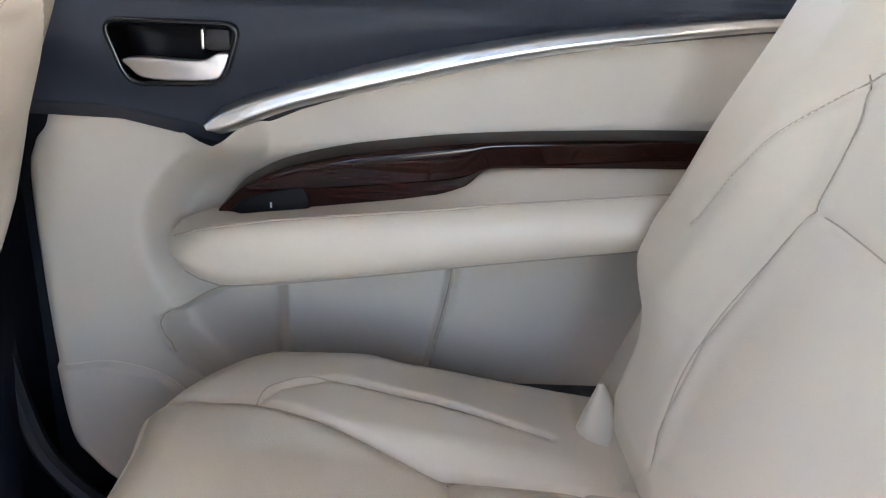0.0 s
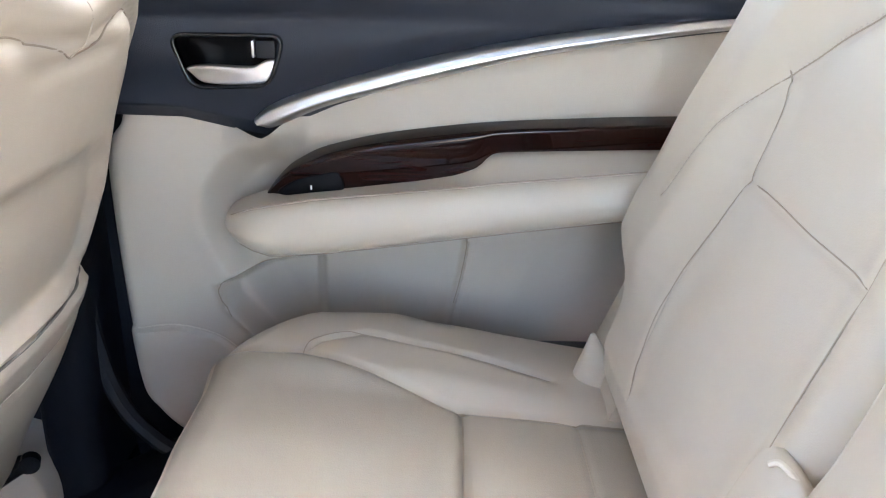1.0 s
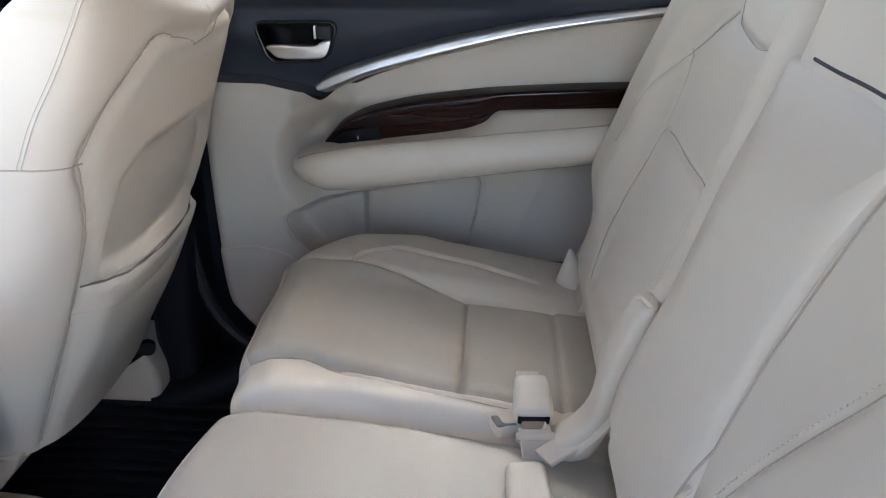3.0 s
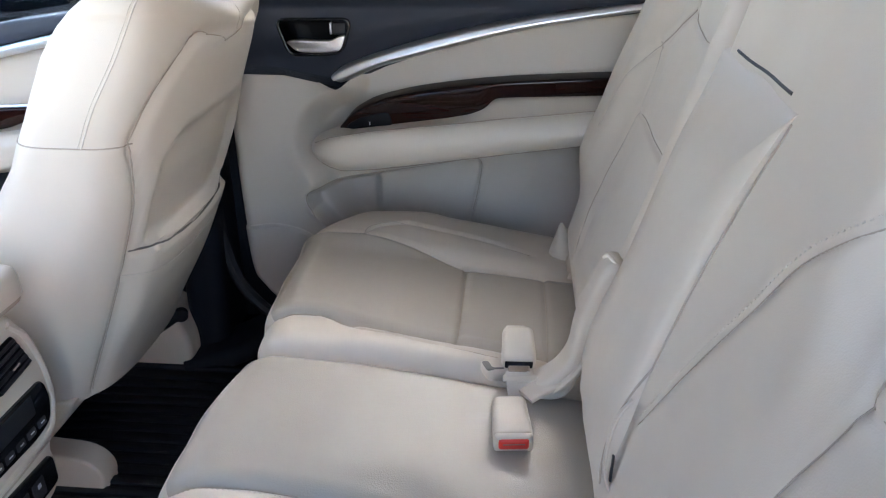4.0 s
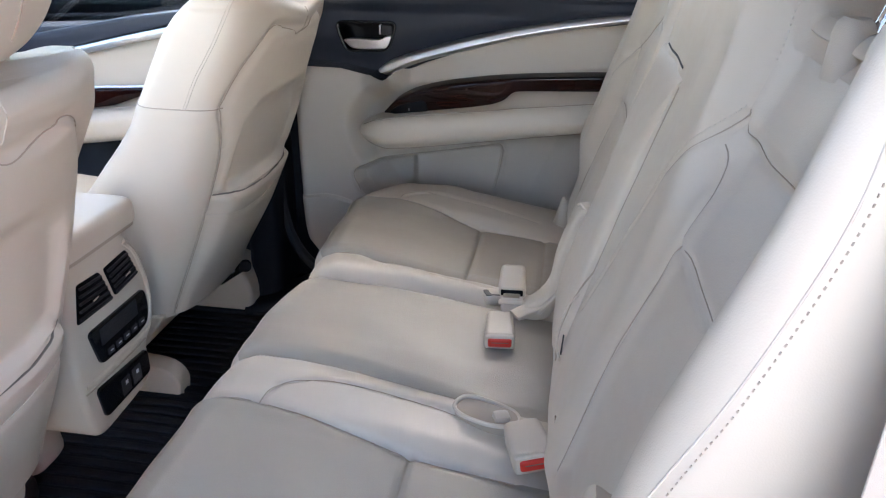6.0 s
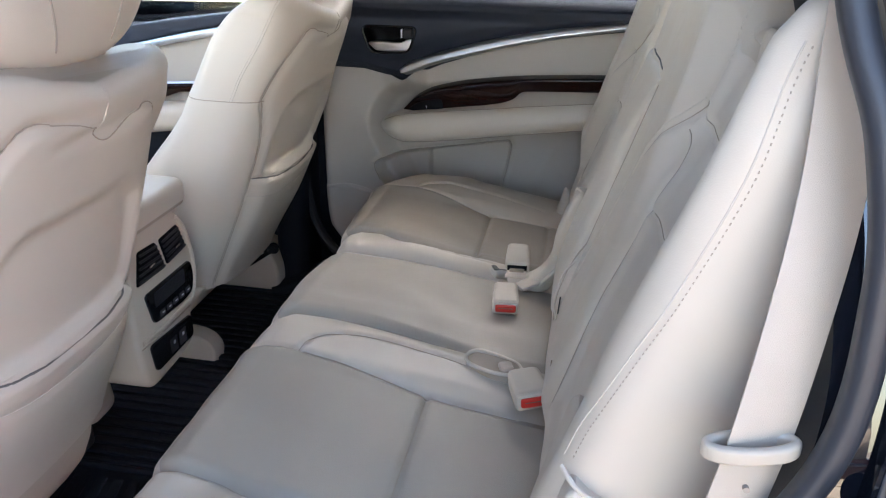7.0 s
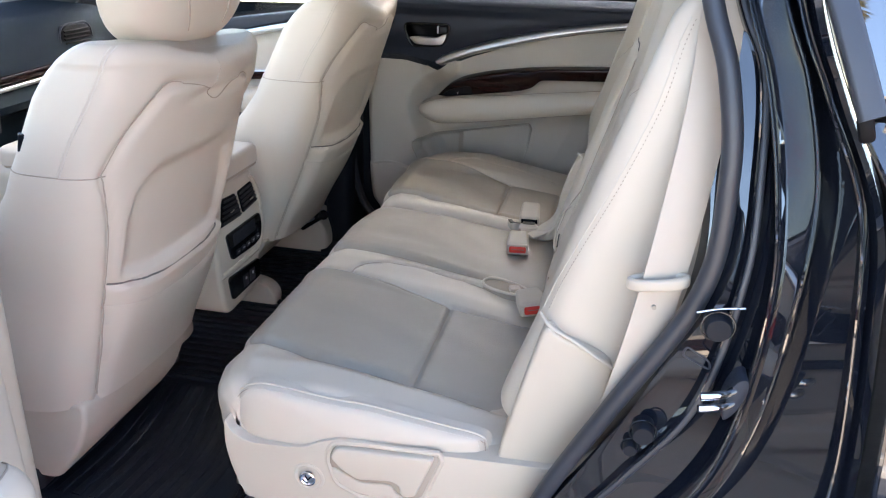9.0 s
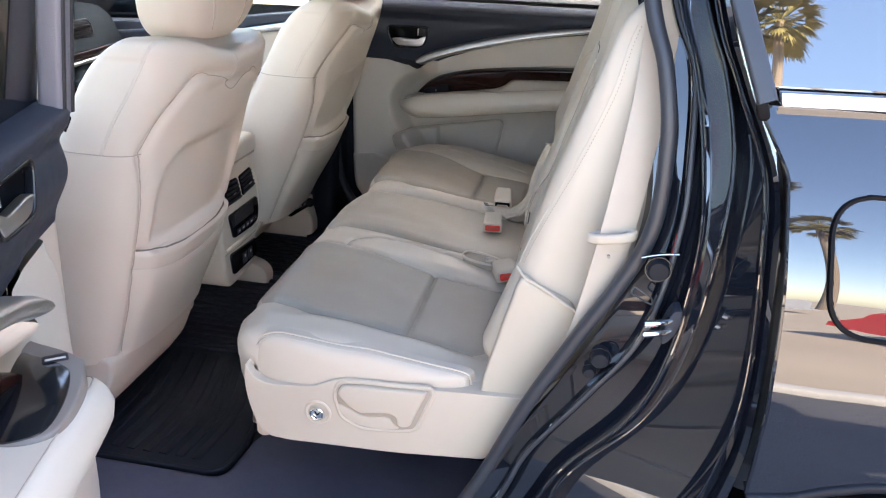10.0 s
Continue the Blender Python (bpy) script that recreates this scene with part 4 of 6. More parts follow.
def padded_seat(seat, y0, y1, cover_label, insert, lines, bumps, side_lines=(), stitched=(), edge=0.035):

    def offset(X, Y, Z):
        h = np.zeros(X.shape)
        top = soft((Z - 0.80) / 0.04)
        for fn in bumps:
            h += fn(X, Y) * top * (0.3 + 0.7 * soft((X + 0.26) / 0.16))
        for ln in lines:
            h -= 0.006 * np.exp(-(line_distance(X, Y, ln) / 0.005) ** 2) * top
        h += 0.0013 * np.sin(23 * X + 3 * np.sin(17 * Y)) * np.sin(19 * Y + 2 * np.sin(13 * X)) * top
        for poly in insert:
            h -= 0.004 * inside(X, Y, poly) * soft(line_distance(X, Y, poly + poly[:1]) / 0.02) * -1.6
        return h

    G, (X, Y, Z), on = upholstery(CUSHION, y0, y1, offset, edge=edge, ny=int((y1 - y0) / 0.004), nb=220, side=lambda x, z: (np.clip(x, -0.25, 0.25), np.full(x.shape, 0.69)), push=corner, snap=insert)
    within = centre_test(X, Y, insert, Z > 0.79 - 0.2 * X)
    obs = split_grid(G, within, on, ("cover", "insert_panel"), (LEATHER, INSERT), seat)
    tagged(obs[0], cover_label)
    if len(obs) > 1:
        tagged(obs[1], "perforated cream leather centre panel")
    trees = [surface_tree(o) for o in obs]
    for ln in lines:
        seam_on("seam", along(ln, "z", 1.0), (0, 0, -1), trees, seat)
    for ln in stitched:
        stitches_on(along(ln, "z", 1.0, 12), (0, 0, -1), trees, seat)
    for ln, y, way in side_lines:
        seam_on("seam", [(p[0], y, p[1]) for p in smooth_line(ln, 7)], way, trees, seat, 0.0018, THREAD)
    return seat, trees


def bump(a, b, h, wd=0.02):
    """A raised band between a and b across the car."""
    return lambda X, Y: h * soft((Y - a) / wd) * soft((b - Y) / wd)


def fold(line):
    """A soft crease in the padding along a line."""
    return lambda X, Y: -0.005 * np.exp(-(line_distance(X, Y, line) / 0.006) ** 2)


near_seat = thing("rear_seat", "wide cream leather rear seat with a recliner lever", "car seat", (0, -0.2, 0.52), "rear seats")
far_seat = thing("rear_seat", "narrow cream leather rear seat beside the closed door", "car seat", (0, 0.42, 0.52), "rear seats")
N_OUT = [(-0.309, -0.478), (-0.26, -0.486), (-0.2, -0.491), (-0.16, -0.503), (-0.08, -0.503), (0.0, -0.515), (0.13, -0.527)]
N_IN = [(-0.309, -0.196), (-0.26, -0.198), (-0.211, -0.2), (-0.07, -0.226), (0.0, -0.24), (0.13, -0.247)]
N_B = [(-0.211, -0.2), (-0.2, -0.16), (-0.157, -0.139), (-0.084, -0.134), (0.0, -0.142), (0.06, -0.154)]
N_A = [(-0.309, -0.1), (-0.278, -0.095), (-0.248, -0.088), (-0.191, -0.082), (-0.112, -0.086), (-0.034, -0.094), (0.044, -0.108), (0.075, -0.118)]
near_insert = N_IN + [(0.26, -0.25), (0.26, -0.53)] + N_OUT[::-1]
middle_insert = N_A + [(0.26, -0.12), (0.26, 0.16), (-0.1, 0.162), (-0.309, 0.162)]
padded_seat(
    near_seat, -0.622, 0.176, "cream leather cushion cover", [near_insert, middle_insert],
    [N_OUT, N_IN, N_B, N_A, [(0.0, -0.24), (0.0, -0.378), (0.0, -0.515)]],
    [bump(-0.68, -0.5, 0.024, 0.05), bump(-0.25, -0.09, 0.012, 0.05), bump(-0.09, 0.2, 0.008, 0.06), fold([(-0.2, -0.497), (-0.165, -0.511), (-0.11, -0.519), (-0.04, -0.522), (0.03, -0.524)])],
    (),
    [[(x, y - 0.006) for x, y in N_A[1:]]], 0.034,
)
F_OUT = [(-0.309, 0.562), (-0.275, 0.56), (-0.24, 0.559), (-0.195, 0.557), (-0.107, 0.527), (-0.008, 0.486), (0.13, 0.488)]
F_B = [(-0.195, 0.557), (-0.183, 0.588), (-0.139, 0.607), (-0.054, 0.597), (0.037, 0.581), (0.11, 0.562)]
F_IN = [(-0.309, 0.266), (-0.276, 0.27), (-0.212, 0.278), (-0.166, 0.262), (-0.075, 0.25), (0.0, 0.243), (0.13, 0.237)]
far_insert = F_IN + [(0.26, 0.235), (0.26, 0.49)] + F_OUT[::-1]
padded_seat(
    far_seat, 0.178, 0.685, "cream leather cushion cover", [far_insert],
    [F_OUT, F_B, F_IN, [(0.0, 0.243), (0.0, 0.36), (0.0, 0.487)], [(0.13, 0.237), (0.132, 0.36), (0.13, 0.488)], [(-0.2, 0.277), (-0.15, 0.243), (-0.06, 0.232), (0.06, 0.222)]],
    [bump(0.48, 0.72, 0.016, 0.06), bump(0.16, 0.27, 0.012, 0.05)],
)


def padded_back(seat, y0, y1, inserts, lines, bumps, stitched=(), warp=None, dip=None):

    def offset(X, Y, Z):
        h = np.zeros(X.shape)
        frontal = soft((Z - 0.84) / 0.05) * soft((0.36 - X) / 0.03)
        for fn in bumps:
            h += fn(Z, Y) * frontal
        for ln in lines:
            h -= 0.003 * np.exp(-(line_distance(Y, Z, ln) / 0.0045) ** 2) * frontal
        h += 0.0014 * np.sin(19 * Z + 3 * np.sin(15 * Y)) * np.sin(17 * Y + 2 * np.sin(11 * Z)) * frontal
        for poly in inserts:
            h -= 0.005 * inside(Y, Z, poly) * soft(line_distance(Y, Z, poly + poly[:1]) / 0.03) * frontal
        return h

    G, (X, Y, Z), on = upholstery(BACK, y0, y1, offset, edge=0.04, ny=int((y1 - y0) / 0.0038), nb=250, side=lambda x, z: (np.full(x.shape, 0.43), np.clip(z, 0.85, 1.36)), warp=warp, snap=inserts, snap_z=True)
    if dip is not None:
        G[..., 2] = dip(G[..., 1], G[..., 2])
    within = centre_test(Y, Z, inserts, X < 0.36)
    # the backrest insert takes the paler copy, with light in its colour
    obs = split_grid(G, within, on, ("cover", "insert_panel"), (LEATHER, LIT_BACK_INSERT), seat)
    tagged(obs[0], "cream leather backrest cover")
    if len(obs) > 1:
        tagged(obs[1], "perforated cream leather centre panel")
    trees = [surface_tree(o) for o in obs]
    for ln in lines:
        seam_on("seam", along(ln, "x", -0.2), (1, 0, 0), trees, seat)
    for ln in stitched:
        stitches_on(along(ln, "x", -0.2, 14), (1, 0, 0), trees, seat)
    return seat, trees


NB_L = [(-0.289, 1.264), (-0.318, 1.228), (-0.335, 1.184), (-0.315, 1.11), (-0.306, 1.03), (-0.312, 0.90)]
NB_C = [(-0.298, 1.298), (-0.272, 1.262), (-0.222, 1.212), (-0.18, 1.14), (-0.135, 1.06), (-0.105, 0.985)]
NB_R = [(-0.525, 1.33), (-0.522, 1.25), (-0.52, 1.186), (-0.517, 1.05), (-0.505, 0.90)]
NB_F = [(-0.297, 1.296), (-0.302, 1.281), (-0.34, 1.276), (-0.378, 1.274), (-0.47, 1.28), (-0.50, 1.292), (-0.51, 1.32)]
near_back, nb_trees = padded_back(
    near_seat, -0.612, 0.133, [[(-0.31, 1.5), (-0.296, 1.30)] + NB_L + NB_R[::-1] + [(-0.525, 1.5)]],
    [NB_L, NB_C, NB_F, [(-0.335, 1.184), (-0.44, 1.187), (-0.52, 1.186)]],
    [lambda Z, Y: 0.03 * soft((-0.512 - 0.03 * soft((Z - 1.13) / 0.2) - Y) / 0.06), lambda Z, Y: 0.010 * soft((Y + 0.33) / 0.06), lambda Z, Y: 0.008 * soft((Z - 1.272) / 0.025) * soft((-0.29 - Y) / 0.018) * soft((Y + 0.52) / 0.02), lambda Z, Y: -0.03 * soft((Z - 1.17) / 0.12) * soft((-0.255 - Y) / 0.05) * soft((Y + 0.535) / 0.04)],
    [[(y + 0.004, z + 0.006) for y, z in NB_C], [(-0.300, 1.335), (-0.297, 1.36), (-0.292, 1.39), (-0.288, 1.41)]],
    warp=lambda Y, Z: 0.128 + (Y - 0.128) * np.interp(Z, [0.8, 1.2, 1.33, 1.42, 1.45], [1.0, 1.0, 0.99, 0.972, 0.962]),
    dip=lambda Y, Z: np.where(Z > 1.29, 1.29 + (Z - 1.29) * (1 - 0.4 * soft((-0.282 - Y) / 0.03) * soft((Y + 0.545) / 0.03)), Z),
)
# its headrest on two posts
bm = bmesh.new()
bmesh.ops.create_uvsphere(bm, u_segments=40, v_segments=28, radius=1)
for v in bm.verts:
    q = [np.sign(t) * abs(t) ** 0.6 for t in v.co]
    v.co = (0.432 + q[0] * 0.05 + 0.02 * q[2], -0.435 + q[1] * (0.135 - 0.02 * max(0, -q[2])), 1.535 + q[2] * 0.085)
rest = part("headrest", bm, LEATHER, near_back, "padded cream leather headrest")
rest_tree = [surface_tree(rest)]
for sy in (-0.505, -0.365):
    stitches_on([(0.2, sy + 0.01 * k / 20, 1.60 - 0.15 * k / 20) for k in range(21)], (1, 0, 0), rest_tree, rest)
for sy in (-0.40, -0.475):
    part("headrest_post", sweep([(0.350, sy, 1.33), (0.405, sy, 1.49)], circle(0.0055, 12), up=(1, 0, 0)), CHROME, near_back, "chrome headrest post")
    part("post_collar", sweep([(0.349, sy, 1.345), (0.351, sy, 1.376), (0.352, sy, 1.383), (0.353, sy, 1.387), (0.353, sy, 1.388)], circle(0.014, 24), up=(1, 0, 0), scale=[1, 1, 0.93, 0.72, 0.5]), PLASTIC, near_back, "cream post collar")
FB_O = [(0.433, 1.234), (0.425, 1.198), (0.422, 1.142), (0.441, 1.094), (0.472, 1.0), (0.466, 0.926), (0.448, 0.885)]
FB_I = [(0.178, 1.29), (0.20, 1.15), (0.205, 1.0), (0.21, 0.90)]
FB_V = [(0.36, 1.33), (0.331, 1.287), (0.31, 1.277), (0.25, 1.268), (0.209, 1.275), (0.179, 1.291)]
FB_W = [(0.345, 1.29), (0.395, 1.258), (0.463, 1.20), (0.515, 1.13), (0.542, 1.08)]
padded_back(
    far_seat, 0.135, 0.655, [[(0.34, 1.5), (0.36, 1.33), (0.395, 1.275)] + FB_O + FB_I[::-1] + [(0.178, 1.5)]],
    [FB_O, FB_I, FB_V, FB_W, [(0.424, 1.136), (0.3, 1.131), (0.205, 1.13)]],
    [lambda Z, Y: 0.026 * soft((Z - 0.93) / 0.09) * soft((Y - np.interp(Z, [0.9, 1.0, 1.09, 1.14, 1.2, 1.26, 1.32], [0.455, 0.472, 0.441, 0.422, 0.425, 0.40, 0.36])) / 0.07), lambda Z, Y: 0.014 * soft((0.21 - Y) / 0.05)],
    [[(y - 0.006, z + 0.006) for y, z in FB_W]],
    warp=lambda Y, Z: 0.135 + (Y - 0.135) * np.interp(Z, [0.8, 0.975, 1.01, 1.05, 1.146, 1.277, 1.4, 1.45], [0.88, 0.90, 0.985, 0.985, 0.927, 0.83, 0.74, 0.72]),
)
# dark sheet added over the backrest side for the shade of the cavity there
part("cavity_shade", slab(round_corners([(0.378, 1.30), (0.385, 1.2), (0.38, 1.05), (0.33, 0.92), (0.30, 0.80), (0.46, 0.80), (0.46, 1.30)], 0.02), "y", -0.58, -0.617, 0.004), DARK, near_back, "dark sheet standing for the shaded cavity behind the bolster")
# seams on the near bolster's outer side
seam_on("seam", [(p[0], -0.9, p[1]) for p in smooth_line([(0.195, 1.04), (0.209, 1.082), (0.235, 1.146), (0.267, 1.22), (0.30, 1.308), (0.316, 1.377), (0.325, 1.405)], 9)], (0, 1, 0), nb_trees, near_back, 0.0008, THREAD)
stitches_on([(p[0] + 0.006, -0.9, p[1]) for p in smooth_line([(0.195, 1.04), (0.209, 1.082), (0.235, 1.146), (0.267, 1.22), (0.30, 1.308), (0.316, 1.377), (0.325, 1.405)], 12)], (0, 1, 0), nb_trees, near_back, 0.0052, 0.002, 0.0006, SEAM)
piping = smooth_line([(0.193, -0.607, 1.042), (0.207, -0.622, 1.032), (0.235, -0.630, 1.021), (0.262, -0.632, 1.005), (0.284, -0.632, 0.992), (0.31, -0.628, 0.975)], 6)
part("piping", sweep(piping, circle(0.0024, 8)), LEATHER, near_back, "cream leather piping")

# fold-down armrest in the middle of the backrest, with its pull slot
arm_out = smooth_line([(0.118, 1.275), (0.10, 1.287), (-0.1, 1.287), (-0.112, 1.275), (-0.085, 1.18), (-0.075, 1.05), (-0.09, 0.90), (0.124, 0.90), (0.128, 1.05), (0.126, 1.18)], 4, True)
bm = bmesh.new()
centre = np.mean(arm_out, axis=0)
rings = []
for inset, lift in ((1.0, -0.012), (0.985, 0.001), (0.96, 0.008), (0.9, 0.012), (0.6, 0.015), (0.2, 0.016)):
    ring = []
    for p in arm_out:
        q = centre + (np.array(p) - centre) * inset
        x = np.interp(q[1], [0.88, 0.94, 1.08, 1.26, 1.33], [0.165, 0.182, 0.226, 0.276, 0.294])
        ring.append(bm.verts.new((x - lift * float(np.interp(q[1], [1.19, 1.28], [1.0, 0.4])), q[0], q[1])))
    rings.append(ring)
for a, b in zip(rings[:-1], rings[1:]):
    for j in range(len(a)):
        bm.faces.new((a[j], a[(j + 1) % len(a)], b[(j + 1) % len(a)], b[j]))
bm.faces.new(rings[-1])
fold_arm = part("centre_armrest", bm, LEATHER, near_back, "folded-up cream leather centre armrest")
seam_on("armrest_gap", along([(-0.114, 1.275), (-0.089, 1.18), (-0.078, 1.05), (-0.092, 0.90)], "x", -0.2), (1, 0, 0), nb_trees + [surface_tree(fold_arm)], near_back, 0.0012, SEAM)
seam_on("pull_slot", [(-0.2, 0.075 - 0.165 * k / 30, 1.292) for k in range(31)], (1, 0, 0), nb_trees + [surface_tree(fold_arm)], near_back, 0.0017, DARK, -0.0005)
loop = smooth_line([(0.192, -0.088, 1.0), (0.178, -0.096, 0.985), (0.170, -0.106, 0.96), (0.168, -0.114, 0.935), (0.174, -0.118, 0.915)], 6)
part("pull_strap", sweep(loop, rounded(0.011, 0.0025, 0.001), up=(1, 0, 0)), LEATHER, near_back, "folded cream pull strap")
part("strap_shadow", sweep([(0.176, -0.109, 0.95), (0.174, -0.115, 0.925)], rounded(0.006, 0.002, 0.0008), up=(1, 0, 0)), DARK, near_back)
part("recliner_button", sweep([(0.185, -0.243, 0.914), (0.172, -0.243, 0.913)], circle(0.007, 16)), SEAM, near_back, "small grey round plug")

# plastic base and recliner shields of the near cushion
shield = round_corners([(-0.248, 0.825), (-0.24, 0.80), (-0.21, 0.787), (-0.13, 0.793), (-0.095, 0.812), (-0.07, 0.82), (0.013, 0.822), (0.07, 0.82), (0.135, 0.824), (0.26, 0.83), (0.30, 0.70), (0.179, 0.706), (0.161, 0.699), (0.015, 0.685), (-0.19, 0.677), (-0.228, 0.689), (-0.244, 0.735), (-0.252, 0.78)], 0.02, 4)
part("side_shield", slab(shield, "y", -0.50, -0.640, 0.013, 5), PLASTIC, near_seat, "cream moulded side shield")
cover = smooth_line([(0.160, 0.87), (0.173, 0.926), (0.188, 0.985), (0.202, 1.03), (0.225, 1.02), (0.282, 0.994), (0.285, 0.96), (0.275, 0.909), (0.25, 0.80), (0.158, 0.80), (0.154, 0.84)], 4, True)
part("recliner_cover", slab(cover, "y", -0.48, -0.628, 0.034, 6), PLASTIC, near_seat, "cream recliner cover")
part("front_skirt", rbox((0.03, 0.72, 0.12), (-0.243, -0.24, 0.70), 0.012), PLASTIC, near_seat)
part("under_frame", rbox((0.36, 0.5, 0.12), (0.03, -0.1, 0.60), 0.02), DARK, near_seat, "dark seat frame")
rec = smooth_line(round_corners([(-0.092, 0.785), (-0.082, 0.812), (-0.044, 0.8175), (0.013, 0.8195), (0.074, 0.823), (0.077, 0.812), (0.05, 0.737), (0.015, 0.73), (-0.044, 0.725), (-0.08, 0.742)], 0.012, 3), 2, True)
part("lever_recess", sweep([(p[0], -0.6385, p[1]) for p in rec], circle(0.0046, 8), up=(0, 1, 0), closed=True), PLASTIC, near_seat)
well = [(p[0] * 0.97 - 0.0003, 0.7745 + (p[1] - 0.7745) * 0.93) for p in rec]
# a flat slab whose darker colour stands for the shade behind the lever
part("lever_shade", slab(well, "y", -0.63, -0.6412, 0.001), SEAM, near_seat, "darker slab standing for shade behind the lever")
lv = round_corners([(-0.084, 0.793), (-0.074, 0.811), (0.0, 0.815), (0.069, 0.8195), (0.06, 0.798), (0.042, 0.75), (0.03, 0.745), (0.02, 0.748), (0.018, 0.764), (0.005, 0.769), (-0.045, 0.761), (-0.068, 0.776)], 0.009, 4)
part("recline_lever", slab(lv, "y", -0.64, -0.6505, 0.005, 4), PLASTIC, near_seat, "cream recline lever")
scoop = smooth_line([(-0.083, 0.77), (-0.062, 0.762), (-0.04, 0.753), (0.0, 0.757), (0.012, 0.745), (0.02, 0.737), (-0.02, 0.732), (-0.05, 0.734), (-0.075, 0.748)], 4, True)
part("lever_scoop", slab(scoop, "y", -0.635, -0.644, 0.003, 3), PLASTIC, near_seat, "finger scoop under the lever")
dish = [(-0.121 + 0.021 * math.cos(a), -0.6385, 0.744 + 0.021 * math.sin(a)) for a in np.linspace(0, 2 * math.pi, 33)[:-1]]
part("button_ring", sweep(dish, circle(0.004, 8), up=(0, 1, 0), closed=True), PLASTIC, near_seat)
bezel = [(-0.121 + 0.0105 * math.cos(a), -0.644, 0.744 + 0.0105 * math.sin(a)) for a in np.linspace(0, 2 * math.pi, 33)[:-1]]
button = part("fold_button", sweep(bezel, circle(0.0026, 8), up=(0, 1, 0), closed=True), CHROME, near_seat, "round chrome fold button")
part("button_cap", sweep([(-0.121, -0.635, 0.744), (-0.121, -0.6425, 0.744), (-0.121, -0.6435, 0.744)], circle(0.0095, 24), scale=[1, 1, 0.8]), STEEL, button, "brushed steel cap")
part("button_mark", sweep([(-0.125, -0.6437, 0.748), (-0.121, -0.6442, 0.741), (-0.115, -0.6437, 0.748)], circle(0.0013, 6), up=(0, 1, 0)), VOID, button)
rim = np.array(smooth_line([(-0.24, 0.80), (-0.241, 0.835), (-0.228, 0.861), (-0.197, 0.874), (-0.155, 0.872), (-0.09, 0.866), (-0.038, 0.865), (0.01, 0.859), (0.075, 0.851), (0.122, 0.845), (0.133, 0.832), (0.13, 0.80), (0.09, 0.775), (-0.06, 0.765), (-0.2, 0.765)], 6, True))
mid = np.array([-0.05, 0.815])
bm = bmesh.new()
rings = []
for inset, y in ((1.03, -0.598), (1.0, -0.611), (0.975, -0.6185), (0.93, -0.6235), (0.8, -0.629), (0.5, -0.633), (0.15, -0.634)):
    rings.append([bm.verts.new((mid[0] + (p[0] - mid[0]) * inset, y, mid[1] + (p[1] - mid[1]) * inset)) for p in rim])
for a, b in zip(rings[:-1], rings[1:]):
    for j in range(len(a)):
        bm.faces.new((a[j], a[(j + 1) % len(a)], b[(j + 1) % len(a)], b[j]))
bm.faces.new(rings[-1])
side_panel = part("cushion_side", bm, LEATHER, near_seat, "stitched cream leather side panel")
welt = [tuple((mid[0] + (p[0] - mid[0]) * 1.004, -0.6125, mid[1] + (p[1] - mid[1]) * 1.004)) for p in rim[:66]]
part("welt_shadow", sweep([(p[0] * 0.992 - 0.0004, p[1] - 0.0055, p[2] - 0.004 if p[2] > 0.84 else p[2]) for p in welt], circle(0.0008, 6), up=(0, 1, 0)), SEAM, near_seat)
part("welt", sweep(welt, circle(0.0017, 8), up=(0, 1, 0)), LEATHER, near_seat, "raised welt seam")
side_tree = [surface_tree(side_panel)]
stitches_on([(mid[0] + (p[0] - mid[0]) * 0.955, -0.8, mid[1] + (p[1] - mid[1]) * 0.94) for p in rim[:64]], (0, 1, 0), side_tree, near_seat)
# added dark block: the deep shade in the gap beside the door
part("gap_shade", rbox((0.44, 0.09, 0.14), (0.0, 0.70, 0.72), 0.015), DARK, far_seat, "dark block standing for shade between cushion and door")
part("front_skirt", rbox((0.03, 0.46, 0.1), (-0.262, 0.43, 0.69), 0.012), PLASTIC, far_seat)
part("under_frame", rbox((0.42, 0.44, 0.12), (0.0, 0.43, 0.60), 0.02), DARK, far_seat, "dark seat frame")
fcover = smooth_line([(0.164, 0.79), (0.182, 0.845), (0.207, 0.91), (0.222, 0.955), (0.236, 0.982), (0.26, 0.98), (0.29, 0.94), (0.275, 0.78), (0.172, 0.765)], 4, True)
part("recliner_cover", slab(fcover, "y", 0.50, 0.664, 0.03, 6), PLASTIC, far_seat, "cream recliner cover")
inner = smooth_line([(0.212, 1.02), (0.212, 0.965), (0.192, 0.928), (0.172, 0.885), (0.15, 0.838), (0.115, 0.832), (0.105, 0.848), (0.132, 0.87), (0.150, 0.90), (0.157, 0.945), (0.172, 0.995), (0.19, 1.03)], 4, True)
part("recliner_shield", slab(inner, "y", 0.168, 0.128, 0.012, 4), PLASTIC, far_seat, "smooth pale plastic recliner shield")
part("shield_rib", sweep(smooth_line([(0.202, 0.126, 0.965), (0.182, 0.124, 0.925), (0.162, 0.124, 0.885), (0.135, 0.126, 0.85)], 6), circle(0.005, 8)), PLASTIC, far_seat)
hook = smooth_line([(0.184, 0.148, 1.033), (0.19, 0.144, 1.036), (0.201, 0.133, 1.025), (0.211, 0.121, 1.0)], 6)
part("shield_edge", sweep(hook, circle(0.0022, 8)), LEATHER, far_seat, "pale folded leather edge")

sleeve = sweep([(0.171, 0.588, 0.785), (0.170, 0.588, 0.815), (0.168, 0.588, 0.84), (0.165, 0.587, 0.862), (0.162, 0.586, 0.884)], circle(0.03, 24, 1.2), up=(1, 0, 0), scale=[1, 0.85, 0.62, 0.35, 0.08])
part("belt_sleeve", sleeve, PLASTIC, far_seat, "pale cone-shaped recliner boot")


